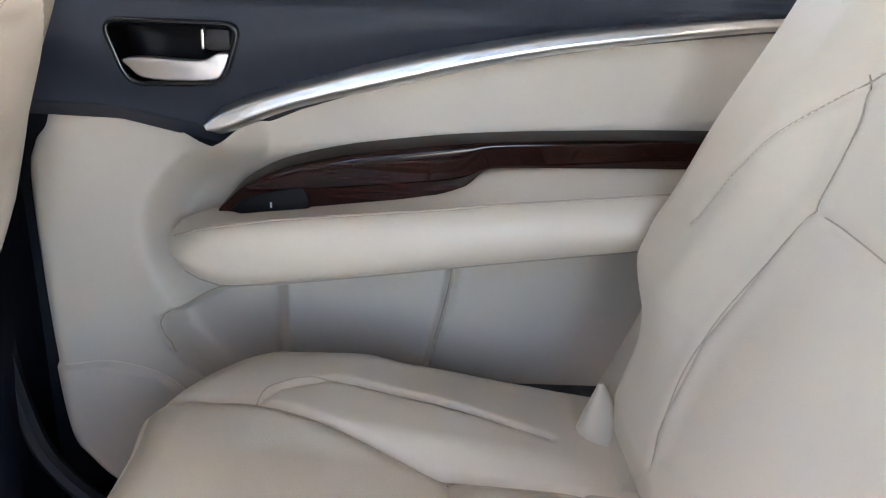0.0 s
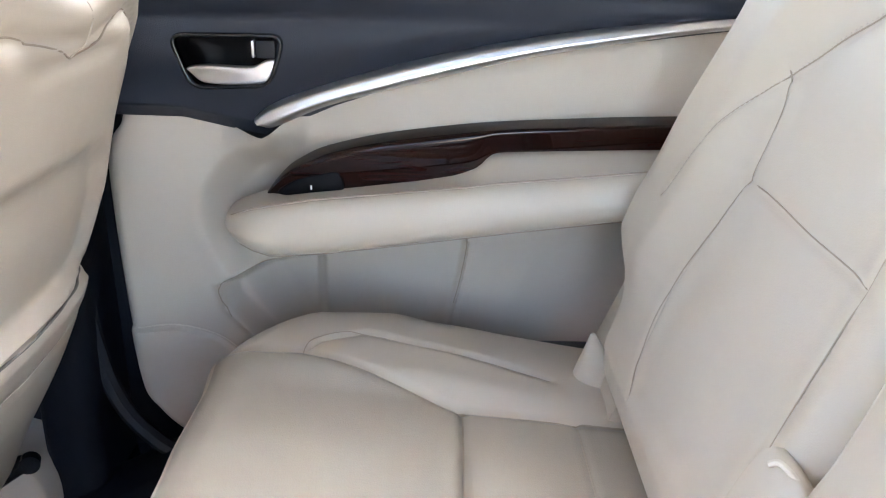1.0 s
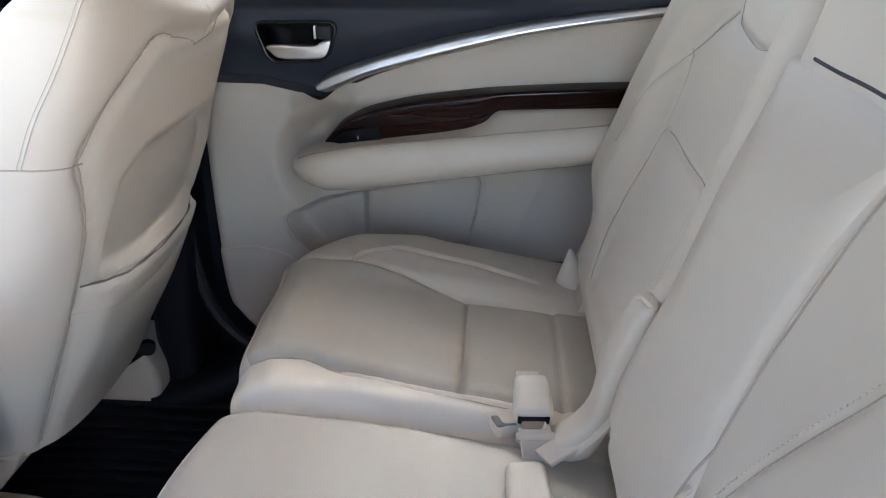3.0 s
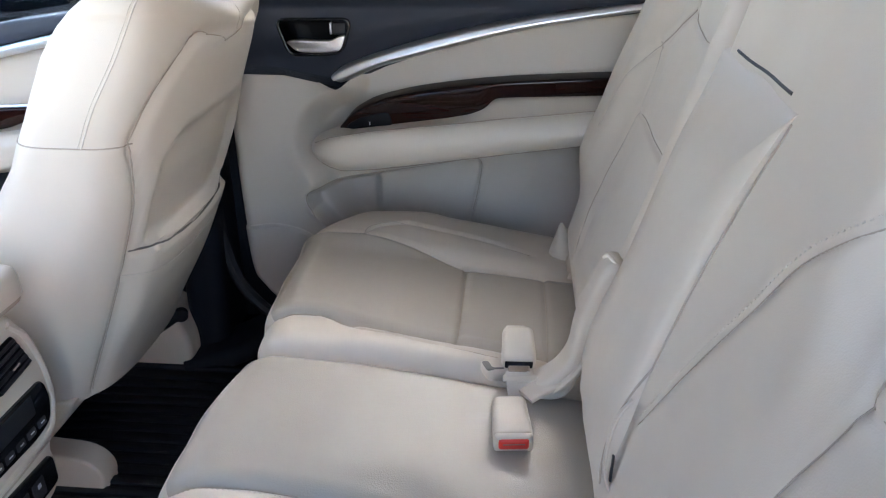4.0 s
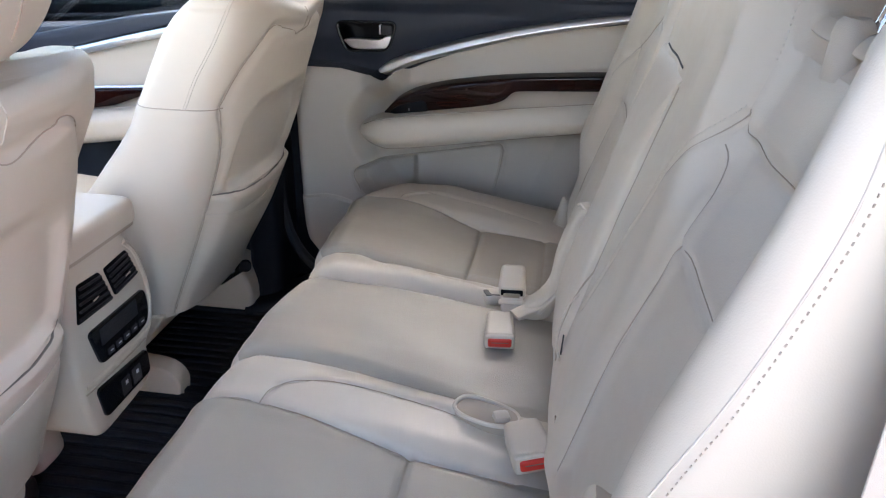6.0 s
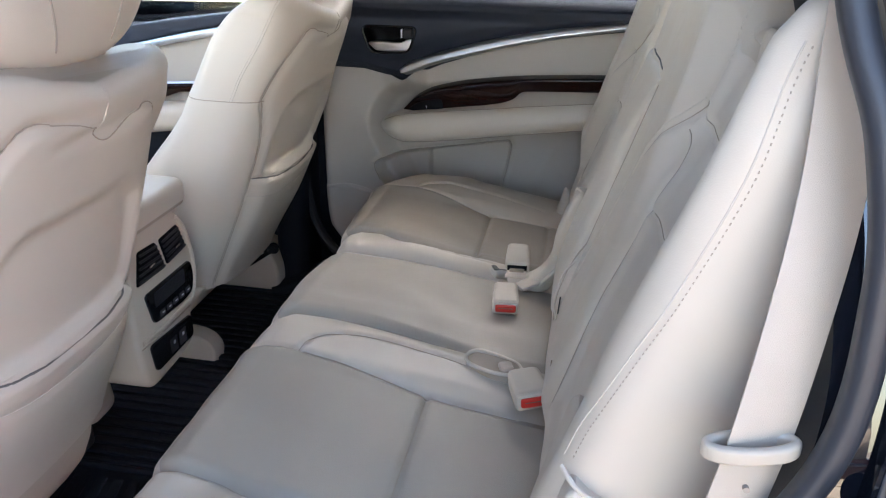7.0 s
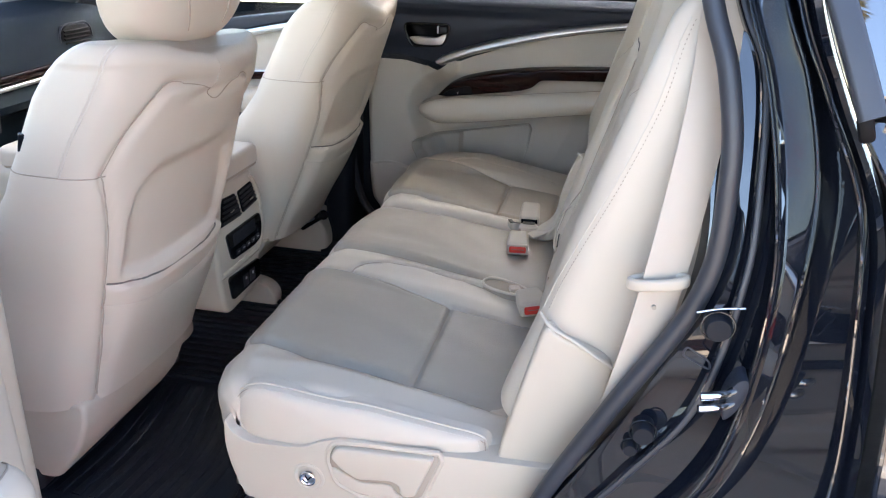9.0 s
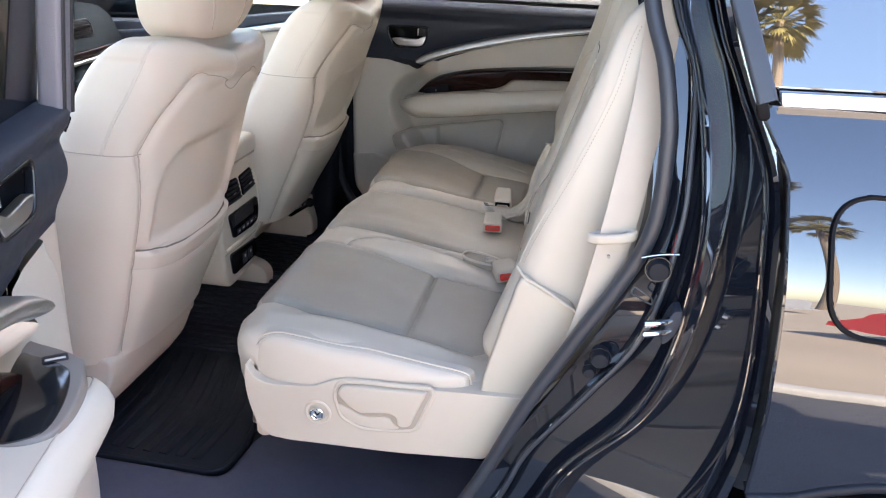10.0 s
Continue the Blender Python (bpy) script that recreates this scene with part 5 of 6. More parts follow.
# ---- belts and buckles ----
def buckle(x, y, z, turn, label, red=True, size=1.0):
    b = thing("belt_buckle", label, "seat belt buckle", (x, y, z), "rear belt buckles")
    m = pose(x, y, z, *turn) @ Matrix.Diagonal((size, size, 1, 1))

    def put(bm):
        bmesh.ops.transform(bm, matrix=m, verts=bm.verts)
        return bm

    top = 0.036 if red else 0.022
    bm = slab(round_corners([(-0.0235, -0.034), (0.0235, -0.034), (0.0205, top), (-0.0205, top)], 0.01, 5), "z", -0.013, 0.012, 0.007, 4)
    part("housing", put(bm), PLASTIC, b, "cream plastic housing")
    if red:
        part("button_frame", put(rbox((0.045, 0.007, 0.024), (0, -0.0335, -0.0005), 0.0075, seg=4)), PLASTIC, b, "cream rim round the button")
        button = part("release_button", put(rbox((0.036, 0.008, 0.0155), (0, -0.0355, -0.0005), 0.0065, seg=4)), RED, b, "red release button")
        part("button_line", put(rbox((0.026, 0.0012, 0.0012), (0, -0.0397, 0.001), 0.0004)), DARK_SEAM, button)
    else:
        slot = part("slot", put(rbox((0.037, 0.004, 0.014), (0, -0.034, -0.001), 0.003)), VOID, b, "dark tongue slot")
        part("tongue", put(rbox((0.029, 0.016, 0.007), (0, -0.040, -0.001), 0.002)), CHROME, slot, "steel tongue")
        band = smooth_line([(0, -0.044, -0.001), (0.001, -0.056, -0.002), (0.003, -0.07, -0.008), (0.006, -0.088, -0.022)], 5)
        part("belt_end", put(sweep(band, rounded(0.037, 0.005, 0.002), up=(0, 0, 1))), WEB, b, "folded cream belt webbing")
        part("belt_keeper", put(rbox((0.045, 0.012, 0.008), (0.001, -0.055, -0.003), 0.003)), PLASTIC, b)
    part("stalk", put(rbox((0.028, 0.04, 0.006), (0, 0.04, -0.026), 0.002, (-40, 0, 0))), LEATHER, b, "cream webbing stalk")
    return b


buckle(0.080, 0.052, 0.857, (4, 0, 6), "cream centre buckle with red button, resting in the cushion")
buckle(0.143, -0.216, 0.856, (-6, -6, 18), "cream near buckle with red button, upright in its pocket", size=1.15)
buckle(0.087, 0.196, 0.876, (22, 0, 3), "cream far buckle standing on the cushion, tongue inserted", False)
for pts in ([(0.04, -0.135, 0.846), (0.05, -0.158, 0.846), (0.09, -0.172, 0.844), (0.125, -0.165, 0.842), (0.118, -0.135, 0.842), (0.06, -0.116, 0.846)],):
    bowl = thing("buckle_pocket", "moulded cream pocket in the cushion for the buckle", "seat trim", (0.09, -0.13, 0.83))
    part("rim", sweep([tuple(p) for p in smooth_line(pts, 6, True)], circle(0.003, 8), closed=True), LEATHER, bowl)
    # flat fill, the pocket's inner shade painted as a darker colour
    part("inside", slab([(p[0], p[1]) for p in smooth_line(pts, 4, True)], "z", 0.80, 0.8435, 0), SEAM, bowl, "hollow with its shade in a darker colour")
    part("belt_tag", rbox((0.022, 0.02, 0.012), (0.104, -0.155, 0.846), 0.005, (0, 0, 20)), WEB, bowl, "small webbing tag")

near_belt = thing("seat_belt", "cream seat belt hanging beside the near backrest", "seat belt", (0.32, -0.665, 0.9))
path = smooth_line([(0.262, -0.655, 0.80), (0.283, -0.665, 0.9), (0.305, -0.667, 0.985), (0.328, -0.667, 1.12), (0.344, -0.648, 1.24), (0.353, -0.625, 1.32), (0.356, -0.597, 1.40), (0.36, -0.53, 1.6)], 8)
part("webbing", sweep(path, rounded(0.0016, 0.047, 0.0006, 2), up=(1, 0.25, 0)), WEB, near_belt, "cream woven webbing")
path2 = [(p[0] + 0.03, p[1] + 0.02, p[2]) for p in path[31:]]
part("webbing", sweep(path2, rounded(0.0016, 0.047, 0.0006, 2), up=(1, 0.25, 0)), WEB, near_belt)
guide = [(0.324 + 0.030 * math.cos(a), -0.668 + 0.011 * math.sin(a), 1.130 + 0.005 * math.cos(a)) for a in np.linspace(0, 2 * math.pi, 41)[:-1]]
lp = thing("belt_guide", "cream moulded belt guide loop on the backrest side", "belt guide", (0.322, -0.668, 1.118))
part("loop", sweep(guide, rounded(0.008, 0.014, 0.0035), closed=True), PLASTIC, lp, "cream plastic loop")
part("screw", sweep([(0.322, -0.684, 1.107), (0.322, -0.688, 1.107)], circle(0.0025, 10)), SEAM, lp)

mid_belt = thing("seat_belt", "folded cream lap belt lying in the bench crease", "seat belt", (0.14, 0.16, 0.85))
fold_line = smooth_line([(0.098, 0.118, 0.846), (0.125, 0.135, 0.855), (0.15, 0.142, 0.872), (0.166, 0.15, 0.90)], 7)
part("webbing", sweep(fold_line, rounded(0.032, 0.006, 0.0025, 3), up=(-0.7, -0.4, 0.6)), WEB, mid_belt, "cream woven webbing")
part("buckle_boot", rbox((0.04, 0.034, 0.022), (0.06, 0.172, 0.848), 0.009, (0, 12, 24), 3), PLASTIC, mid_belt, "cream soft buckle boot")
# thin dark plate standing for the shade of the boot's mouth
part("boot_shade", rbox((0.026, 0.02, 0.004), (0.055, 0.166, 0.858), 0.0018, (0, 12, 24)), DARK_SEAM, mid_belt)


# ---- front seats ----
def front_seat(name, label, yc, recline=0.0):
    seat = thing(name, label, "car seat", (-0.6, yc, 0.52), "front seats")
    levels = np.r_[np.linspace(0.70, 1.298, 100), 1.298 + 0.032 * np.sin(np.linspace(0.05, 1, 12) * math.pi / 2)]
    na = 120
    ang = np.linspace(0, 2 * math.pi, na, endpoint=False)
    G = np.zeros((len(levels), na, 3))
    FX, FY = np.zeros(G.shape[:2]), np.zeros(G.shape[:2])
    for i, z in enumerate(levels):
        xr = np.interp(z, [0.66, 0.93, 1.0, 1.14, 1.25, 1.33], [-0.58, -0.487, -0.467, -0.428, -0.388, -0.372])
        xr += recline * np.interp(z, [0.69, 0.85, 1.06], [0.0, 0.45, 1.0])
        dep = np.interp(z, [0.66, 0.75, 0.95, 1.03, 1.10, 1.17, 1.25, 1.285, 1.33], [0.31, 0.31, 0.285, 0.245, 0.21, 0.195, 0.18, 0.16, 0.12])
        hw = np.interp(z, [0.66, 0.75, 0.9, 1.02, 1.12, 1.2, 1.27, 1.31, 1.345], [0.20, 0.208, 0.224, 0.236, 0.236, 0.232, 0.224, 0.216, 0.2])
        hw += 0.018 * soft((0.95 - z) / 0.2) * (yc < 0)
        if z > 1.298:
            f = math.sin(math.acos(min(1, (z - 1.298) / 0.0321)))
            dep *= 0.6 + 0.4 * f
            xr -= 0.024 * (1 - f)
            hw = 0.2195 * (0.92 + 0.08 * f)
        c, s = np.cos(ang), np.sin(ang)
        e = 0.42 - 0.07 * soft((z - 1.15) / 0.12)
        x = xr - dep / 2 + np.sign(c) * np.abs(c) ** e * dep / 2
        y = np.sign(s) * np.abs(s) ** e * hw
        # a slightly crowned rear face
        x = np.where(c > 0, x + 0.008 - 0.03 * (np.abs(y) / hw) ** 2.5, x)
        zz = np.full(na, z) - (0.042 * np.exp(-(y / 0.105) ** 2) * soft((z - 1.22) / 0.11))
        if yc < 0:
            zz = zz - 0.03 * soft((y - 0.02) / 0.12) * soft((z - 1.16) / 0.14)
        G[i] = np.stack([x, y + yc, zz], -1)
        FX[i], FY[i] = c, y
    # seams and the pocket on the rear face
    Zg = G[..., 2]
    rear = FX > 0.12
    half = [(0.158, 0.71), (0.166, 0.8), (0.176, 0.93), (0.186, 1.04), (0.196, 1.10), (0.204, 1.14), (0.182, 1.20), (0.14, 1.25), (0.112, 1.263), (0.084, 1.257), (0.045, 1.237)]
    drop = 0.024 if yc < 0 else 0.0
    panel = [(-y, z) for y, z in half] + [(-0.015 if yc < 0 else 0.0, 1.232)] + [(y, z - drop * float(soft((z - 1.14) / 0.08))) for y, z in half[::-1]]
    slit = [(-0.172, 0.941), (-0.1, 0.929), (0.0, 0.924), (0.1, 0.929), (0.172, 0.941)]
    hem = [(-0.174, 0.901), (-0.1, 0.884), (0.0, 0.876), (0.1, 0.884), (0.174, 0.901)]
    pocket = [(-0.168, 0.945), (-0.17, 1.05), (-0.158, 1.105), (-0.11, 1.142), (0.11, 1.142), (0.158, 1.105), (0.17, 1.05), (0.168, 0.945)]
    # the passenger seat's pocket sits a little higher
    up = 0.026 if yc > 0 else 0.0
    slit, hem = [(y, z + up) for y, z in slit], [(y, z + up) for y, z in hem]
    pocket = [(y, max(z, 0.945 + up)) for y, z in pocket]
    h = np.zeros(FX.shape)
    for ln, dp, wd in ((panel, 0.011, 0.008), (hem, 0.0035, 0.006), (slit, 0.01, 0.0045)):
        h -= dp * np.exp(-(line_distance(FY, Zg, smooth2(ln)) / wd) ** 2) * rear
    pin = inside(FY, Zg, pocket) & rear
    h -= 0.018 * pin * soft(line_distance(FY, Zg, pocket + slit[::-1]) / 0.03)
    below = rear & (Zg < 0.939 + up) & (Zg > 0.70) & (np.abs(FY) < 0.172)
    h += 0.012 * below * soft((0.939 + up - Zg) / 0.01) * soft((Zg - 0.72) / 0.15) * soft((0.172 - np.abs(FY)) / 0.03)
    G[..., 0] += h
    V = G.reshape(-1, 3)
    faces = grid_faces(len(levels), na, True)
    faces.append(tuple((len(levels) - 1) * na + j for j in range(na)))
    shell = data_mesh("backrest", V, faces, LEATHER, seat, "cream leather backrest with a map pocket", 60)
    trees = [surface_tree(shell)]

    def skin(z, a):
        """The point of the shell at height z and turn a about the backrest."""
        f = np.interp(z, levels, np.arange(len(levels)))
        k = (a % (2 * math.pi)) / (2 * math.pi) * na
        i, j = min(int(f), len(levels) - 2), int(k)
        u, v = f - i, k - j
        j0, j1 = j % na, (j + 1) % na
        p = (1 - u) * ((1 - v) * G[i, j0] + v * G[i, j1]) + u * ((1 - v) * G[i + 1, j0] + v * G[i + 1, j1])
        mid = np.array([p[0] * 0 + (G[i, 0, 0] + G[i, na // 2, 0]) / 2, yc, p[2]])
        return tuple(p + (p - mid) / np.linalg.norm(p - mid) * 0.0003)

    def level_skin(z, a):
        """The same at a true height, also where the top edge dips."""
        at = z
        for _ in range(5):
            at = min(at + z - skin(at, a)[2], levels[-1])
        return skin(at, a)

    def turn_at(z, y):
        w = np.interp(z, levels, np.max(np.abs(FY), axis=1))
        return math.copysign(math.asin(min(1, abs(y / w) ** (1 / (0.42 - 0.07 * soft((z - 1.15) / 0.12))))), y)

    def side_turn(z, x):
        """The turn at which the side of the shell lies at x."""
        f = np.interp(z, levels, np.arange(len(levels)))
        i = min(int(f), len(levels) - 2)
        half = np.arange(int(na * 0.08), int(na * 0.42))
        xs = (1 - f + i) * G[i, half, 0] + (f - i) * G[i + 1, half, 0]
        return np.interp(-x, -xs, half) / na * 2 * math.pi

    def line_on(name, pts, r, material=SEAM):
        part(name, sweep([level_skin(z, a) for z, a in pts], circle(r, 6)), material, seat)

    for ln, r, m in ((half[:6], 0.0012, SEAM), ([(-y, z) for y, z in half[:6]], 0.0012, SEAM), (panel[5:-5], 0.001, SEAM), (hem, 0.0008, THREAD), (slit, 0.0018, DARK_SEAM)):
        line_on("seam", [(p[1], turn_at(p[1], p[0])) for p in smooth_line(ln, 8)], r, m)
    for sgn in (-1, 1):
        a0 = abs(turn_at(1.137, 0.2))
        line_on("seam", [(1.137 + 0.006 * k / 20, sgn * (a0 + (2.6 - a0) * k / 20)) for k in range(21)], 0.001, SEAM)
        rise = smooth_line([(1.14, -0.512 + recline), (1.19, -0.487 + recline), (1.25, -0.45 + recline), (1.30, -0.425 + recline), (1.326, -0.412 + recline)], 7)
        for dx, r, m in ((0.0, 0.0012, THREAD), (-0.005, 0.0007, THREAD)):
            line_on("seam", [(z, sgn * side_turn(z, x + dx)) for z, x in rise], r, m)
    line_on("seam", [(1.232 + 0.05 * k / 10, turn_at(1.232, -0.015) if yc < 0 else 0.0) for k in range(11)], 0.0009, THREAD)
    line_on("pocket_welt", [(z, turn_at(z, y)) for z, y in smooth_line([(0.955 + up, 0.184), (1.0, 0.187), (1.05, 0.19), (1.085, 0.19)], 6)], 0.0036, LEATHER)
    # headrest on two posts
    bm = bmesh.new()
    bmesh.ops.create_uvsphere(bm, u_segments=48, v_segments=32, radius=1)
    for v in bm.verts:
        c = v.co
        q = [np.sign(t) * abs(t) ** 0.62 for t in c]
        w = 0.17 - 0.022 * max(0, -q[2])
        v.co = (-0.425 + recline + q[0] * 0.058 + 0.02 * q[2] - 0.012 * (1 - q[1] ** 2) * (q[0] < 0), yc + q[1] * w, 1.416 + q[2] * 0.105 - 0.012 * (1 - q[1] ** 2) * (q[2] < 0))
    headrest = part("headrest", bm, LEATHER, seat, "padded cream leather headrest")
    ht = [surface_tree(headrest)]
    for sy in (-0.07, 0.07):
        seam_on("seam", [(0.2, yc + sy * (1.75 - 1.0 * (k / 20) ** 0.8), 1.53 - 0.2 * k / 20) for k in range(21)], (-1, 0, 0), ht, headrest, 0.0014)
        part("headrest_post", sweep([(-0.425 + recline, yc + sy, 1.24), (-0.425 + recline, yc + sy, 1.38)], circle(0.0055, 12), up=(1, 0, 0)), CHROME, seat, "chrome headrest post")
        part("post_collar", sweep([(-0.425 + recline, yc + sy, 1.285), (-0.425 + recline, yc + sy, 1.318)], circle(0.012, 14), up=(1, 0, 0)), PLASTIC, seat)
    # cushion, base and floor rails
    part("cushion", rbox((0.5, 0.40, 0.16), (-0.92, yc, 0.78), 0.05, (0, 5, 0), 5), LEATHER, seat, "cream leather cushion")
    part("side_shield", slab(round_corners([(-0.578, 0.712), (-0.582, 0.67), (-0.61, 0.605), (-0.665, 0.535), (-1.05, 0.535), (-1.05, 0.712)] if yc < 0 else [(-0.595, 0.712), (-0.61, 0.688), (-0.628, 0.665), (-0.678, 0.61), (-0.733, 0.55), (-0.78, 0.535), (-1.05, 0.535), (-1.05, 0.712)], 0.02), "y", yc + 0.12, yc - 0.2, 0.01, 3), PLASTIC, seat, "cream plastic base shield")
    for sy in (-0.185, 0.25):
        part("rail", rbox((0.4, 0.045, 0.05), (-0.9, yc + sy, 0.53), 0.01), DARK, seat, "black steel floor rail")
    if yc > 0:
        foot = part("rail_cover", rail_cover(0.635, 0.742, 1.0), PLASTIC, seat, "cream moulded rail end cover")
        part("rail_latch", sweep([(-0.604, 0.632, 0.636), (-0.598, 0.618, 0.637)], circle(0.014, 16), up=(1, 0, 0)), GLOSS, foot, "black rail latch")
        part("latch_arm", rbox((0.085, 0.024, 0.026), (-0.645, 0.628, 0.610), 0.01, (0, -34, 8), 3), GLOSS, foot, "gloss black latch arm")
        part("latch_spring", sweep([(-0.650, 0.617, 0.612), (-0.628, 0.615, 0.626)], circle(0.0035, 8), up=(0, 1, 0)), STEEL, foot)
        part("rail_cover", rail_cover(0.262, 0.308, 0.56), PLASTIC, seat, "small cream rail end cover")
    return seat


def smooth2(ln):
    return [tuple(p) for p in smooth_line(ln, 4)]


def rail_cover(y0, y1, k):
    """A rounded boot over the end of a floor rail."""
    line = [(-0.80, 0.0), (-0.62, 0.0), (-0.60, 0.025), (-0.60, 0.08), (-0.625, 0.125), (-0.68, 0.142), (-0.80, 0.142)]
    return slab(smooth_line([(x - 0.02 * (1 - k), 0.49 + z * k) for x, z in line], 3, True), "y", y1, y0, 0.022 * k, 4)


front_seat("front_seat", "cream leather driver seat with headrest and map pocket", -0.335)
front_seat("front_seat", "cream leather passenger seat with headrest and map pocket", 0.425, 0.042)
side_plug = thing("seat_airbag_tag", "small dark tag on the driver seat side", "tag", (-0.575, -0.57, 1.17))
part("tag", rbox((0.012, 0.004, 0.03), (-0.572, -0.560, 1.185), 0.0015, (0, 15, 0)), GLOSS, side_plug)


# ---- centre console ----
console = thing("centre_console", "cream centre console with rear vents and controls", "console", (-0.7, 0.04, 0.5))
out = smooth_line([(-0.07, 0.955), (0.0, 0.958), (0.085, 0.955), (0.116, 0.925), (0.134, 0.88), (0.146, 0.83), (0.146, 0.785), (0.13, 0.748), (0.112, 0.726), (0.114, 0.69), (0.092, 0.657), (0.0, 0.646), (-0.06, 0.65), (-0.078, 0.70), (-0.085, 0.80), (-0.08, 0.90)], 5, True)
part("body", slab(out, "x", -1.2, -0.561, 0.012, 4), PLASTIC, console, "cream console body")
rim_line = smooth_line([(0.09, 0.937), (0.114, 0.91), (0.129, 0.87), (0.137, 0.825), (0.134, 0.785), (0.117, 0.755), (0.09, 0.75), (0.0, 0.748), (-0.07, 0.75)], 6)
part("face_rim", sweep([(-0.5625, p[0], p[1]) for p in rim_line], circle(0.0055, 8), up=(1, 0, 0)), PLASTIC, console, "raised cream rim round the vents")
part("face_seam", sweep([(-0.560, 0.105, 0.741), (-0.560, 0.0, 0.738), (-0.560, -0.075, 0.741)], circle(0.0014, 6), up=(1, 0, 0)), SEAM, console)
lid = round_corners([(-1.1, -0.075), (-0.555, -0.075), (-0.555, 0.145), (-1.1, 0.145)], 0.03, 5)
bm = slab(lid, "z", 0.962, 1.002, 0.014, 4)
part("armrest_lid", bm, LEATHER, console, "cream leather armrest lid")
part("lid_gap", slab(round_corners([(-1.095, -0.072), (-0.557, -0.072), (-0.557, 0.142), (-1.095, 0.142)], 0.03, 5), "z", 0.955, 0.966, 0), SEAM, console)
for frame_line in ([(-0.062, 0.86), (-0.046, 0.922), (0.013, 0.918), (0.036, 0.857)], [(0.043, 0.859), (0.025, 0.917), (0.092, 0.922), (0.116, 0.866)]):
    vent = part("vent", slab(round_corners(frame_line, 0.006), "x", -0.57, -0.5585, 0.002), VOID, console, "black air vent")
    (ya, za), (yb, zb), (yc2, zc2), (yd, zd) = frame_line
    for k in range(5):
        f = 0.12 + 0.19 * k
        a = Vector((-0.5575, ya + (yb - ya) * f + 0.004, za + (zb - za) * f))
        b = Vector((-0.5575, yd + (yc2 - yd) * f - 0.004, zd + (zc2 - zd) * f))
        part("slat", sweep([a, b], rounded(0.006, 0.004, 0.0012, 2)), DARK, vent)
    part("vent_tab", rbox((0.006, 0.016, 0.005), (-0.554, (ya + yd) / 2 - 0.003, za + 0.025), 0.002, (8, 0, 0)), CHROME, vent, "bright vent tab")
ctl = part("control_panel", slab(round_corners([(-0.028, 0.769), (-0.046, 0.836), (0.121, 0.835), (0.127, 0.80), (0.116, 0.769), (0.08, 0.763)], 0.012, 4), "x", -0.57, -0.556, 0.003), GLOSS, console, "gloss black climate panel")
part("display", slab(round_corners([(-0.02, 0.800), (-0.02, 0.830), (0.09, 0.830), (0.09, 0.800)], 0.003), "x", -0.557, -0.5553, 0), DARK, ctl)
for k in range(5):
    part("control_button", rbox((0.004, 0.018, 0.012), (-0.556, 0.0 + 0.024 * k, 0.781), 0.002), DARK, ctl)
    part("button_mark", rbox((0.001, 0.008, 0.002), (-0.5537, 0.0 + 0.024 * k, 0.782), 0.0004), PALE, ctl)
sock = part("socket_panel", slab(round_corners([(-0.042, 0.674), (-0.052, 0.735), (0.1, 0.724), (0.1, 0.676)], 0.012, 4), "x", -0.57, -0.556, 0.003), GLOSS, console, "gloss black socket panel")
for k in range(2):
    part("heater_switch", rbox((0.003, 0.026, 0.03), (-0.556, 0.022 + 0.034 * k, 0.698), 0.004), DARK, sock, "black rocker switch")
    part("switch_mark", rbox((0.001, 0.007, 0.007), (-0.554, 0.022 + 0.034 * k, 0.704), 0.0004), PALE, sock)
part("console_foot", rbox((0.4, 0.1, 0.2), (-0.93, 0.01, 0.58), 0.03, (0, -8, 0), seg=3), PLASTIC, console, "cream console foot")

# ---- dashboard ----
dash = thing("dashboard", "dark dashboard with an air vent and silver strip", "dashboard", (-1.45, CAR_Y, 0.8))
dp = smooth_line([(-1.28, 1.0), (-1.27, 1.07), (-1.29, 1.13), (-1.33, 1.2), (-1.42, 1.225), (-1.72, 1.2), (-1.72, 0.95)], 4, True)
part("top", slab([(p[0], p[1]) for p in dp], "y", -0.66, 0.72, 0.0), DASH, dash, "blue-black soft dash top")
part("lower", rbox((0.3, 1.36, 0.4), (-1.45, CAR_Y, 0.85), 0.06, seg=4), DASH, dash, "dark lower dash")
part("dash_strip", sweep(smooth_line([(-1.268, -0.6, 1.06), (-1.262, 0.3, 1.075), (-1.262, 0.68, 1.085)], 5), rounded(0.016, 0.012, 0.004)), SATIN, dash, "silver dash strip")
part("dash_wood", sweep(smooth_line([(-1.275, -0.6, 1.08), (-1.268, 0.3, 1.095), (-1.268, 0.68, 1.105)], 5), rounded(0.016, 0.02, 0.004)), WOOD, dash, "dark walnut dash band")
vt = part("vent", slab([(0.52 + p[0], 1.155 + p[1]) for p in rounded(0.13, 0.07, 0.03)], "x", -1.33, -1.298, 0.006), VOID, dash, "black air vent")
for k in range(5):
    part("slat", rbox((0.012, 0.11, 0.004), (-1.298, 0.52, 1.133 + 0.011 * k), 0.001, (0, 20, 0)), VOID, vt)
vring = [(-1.3, 0.52 + p[0], 1.155 + p[1]) for p in rounded(0.14, 0.08, 0.034)]
part("vent_ring", sweep(vring, circle(0.003, 6), up=(1, 0, 0), closed=True), NAVY, dash)

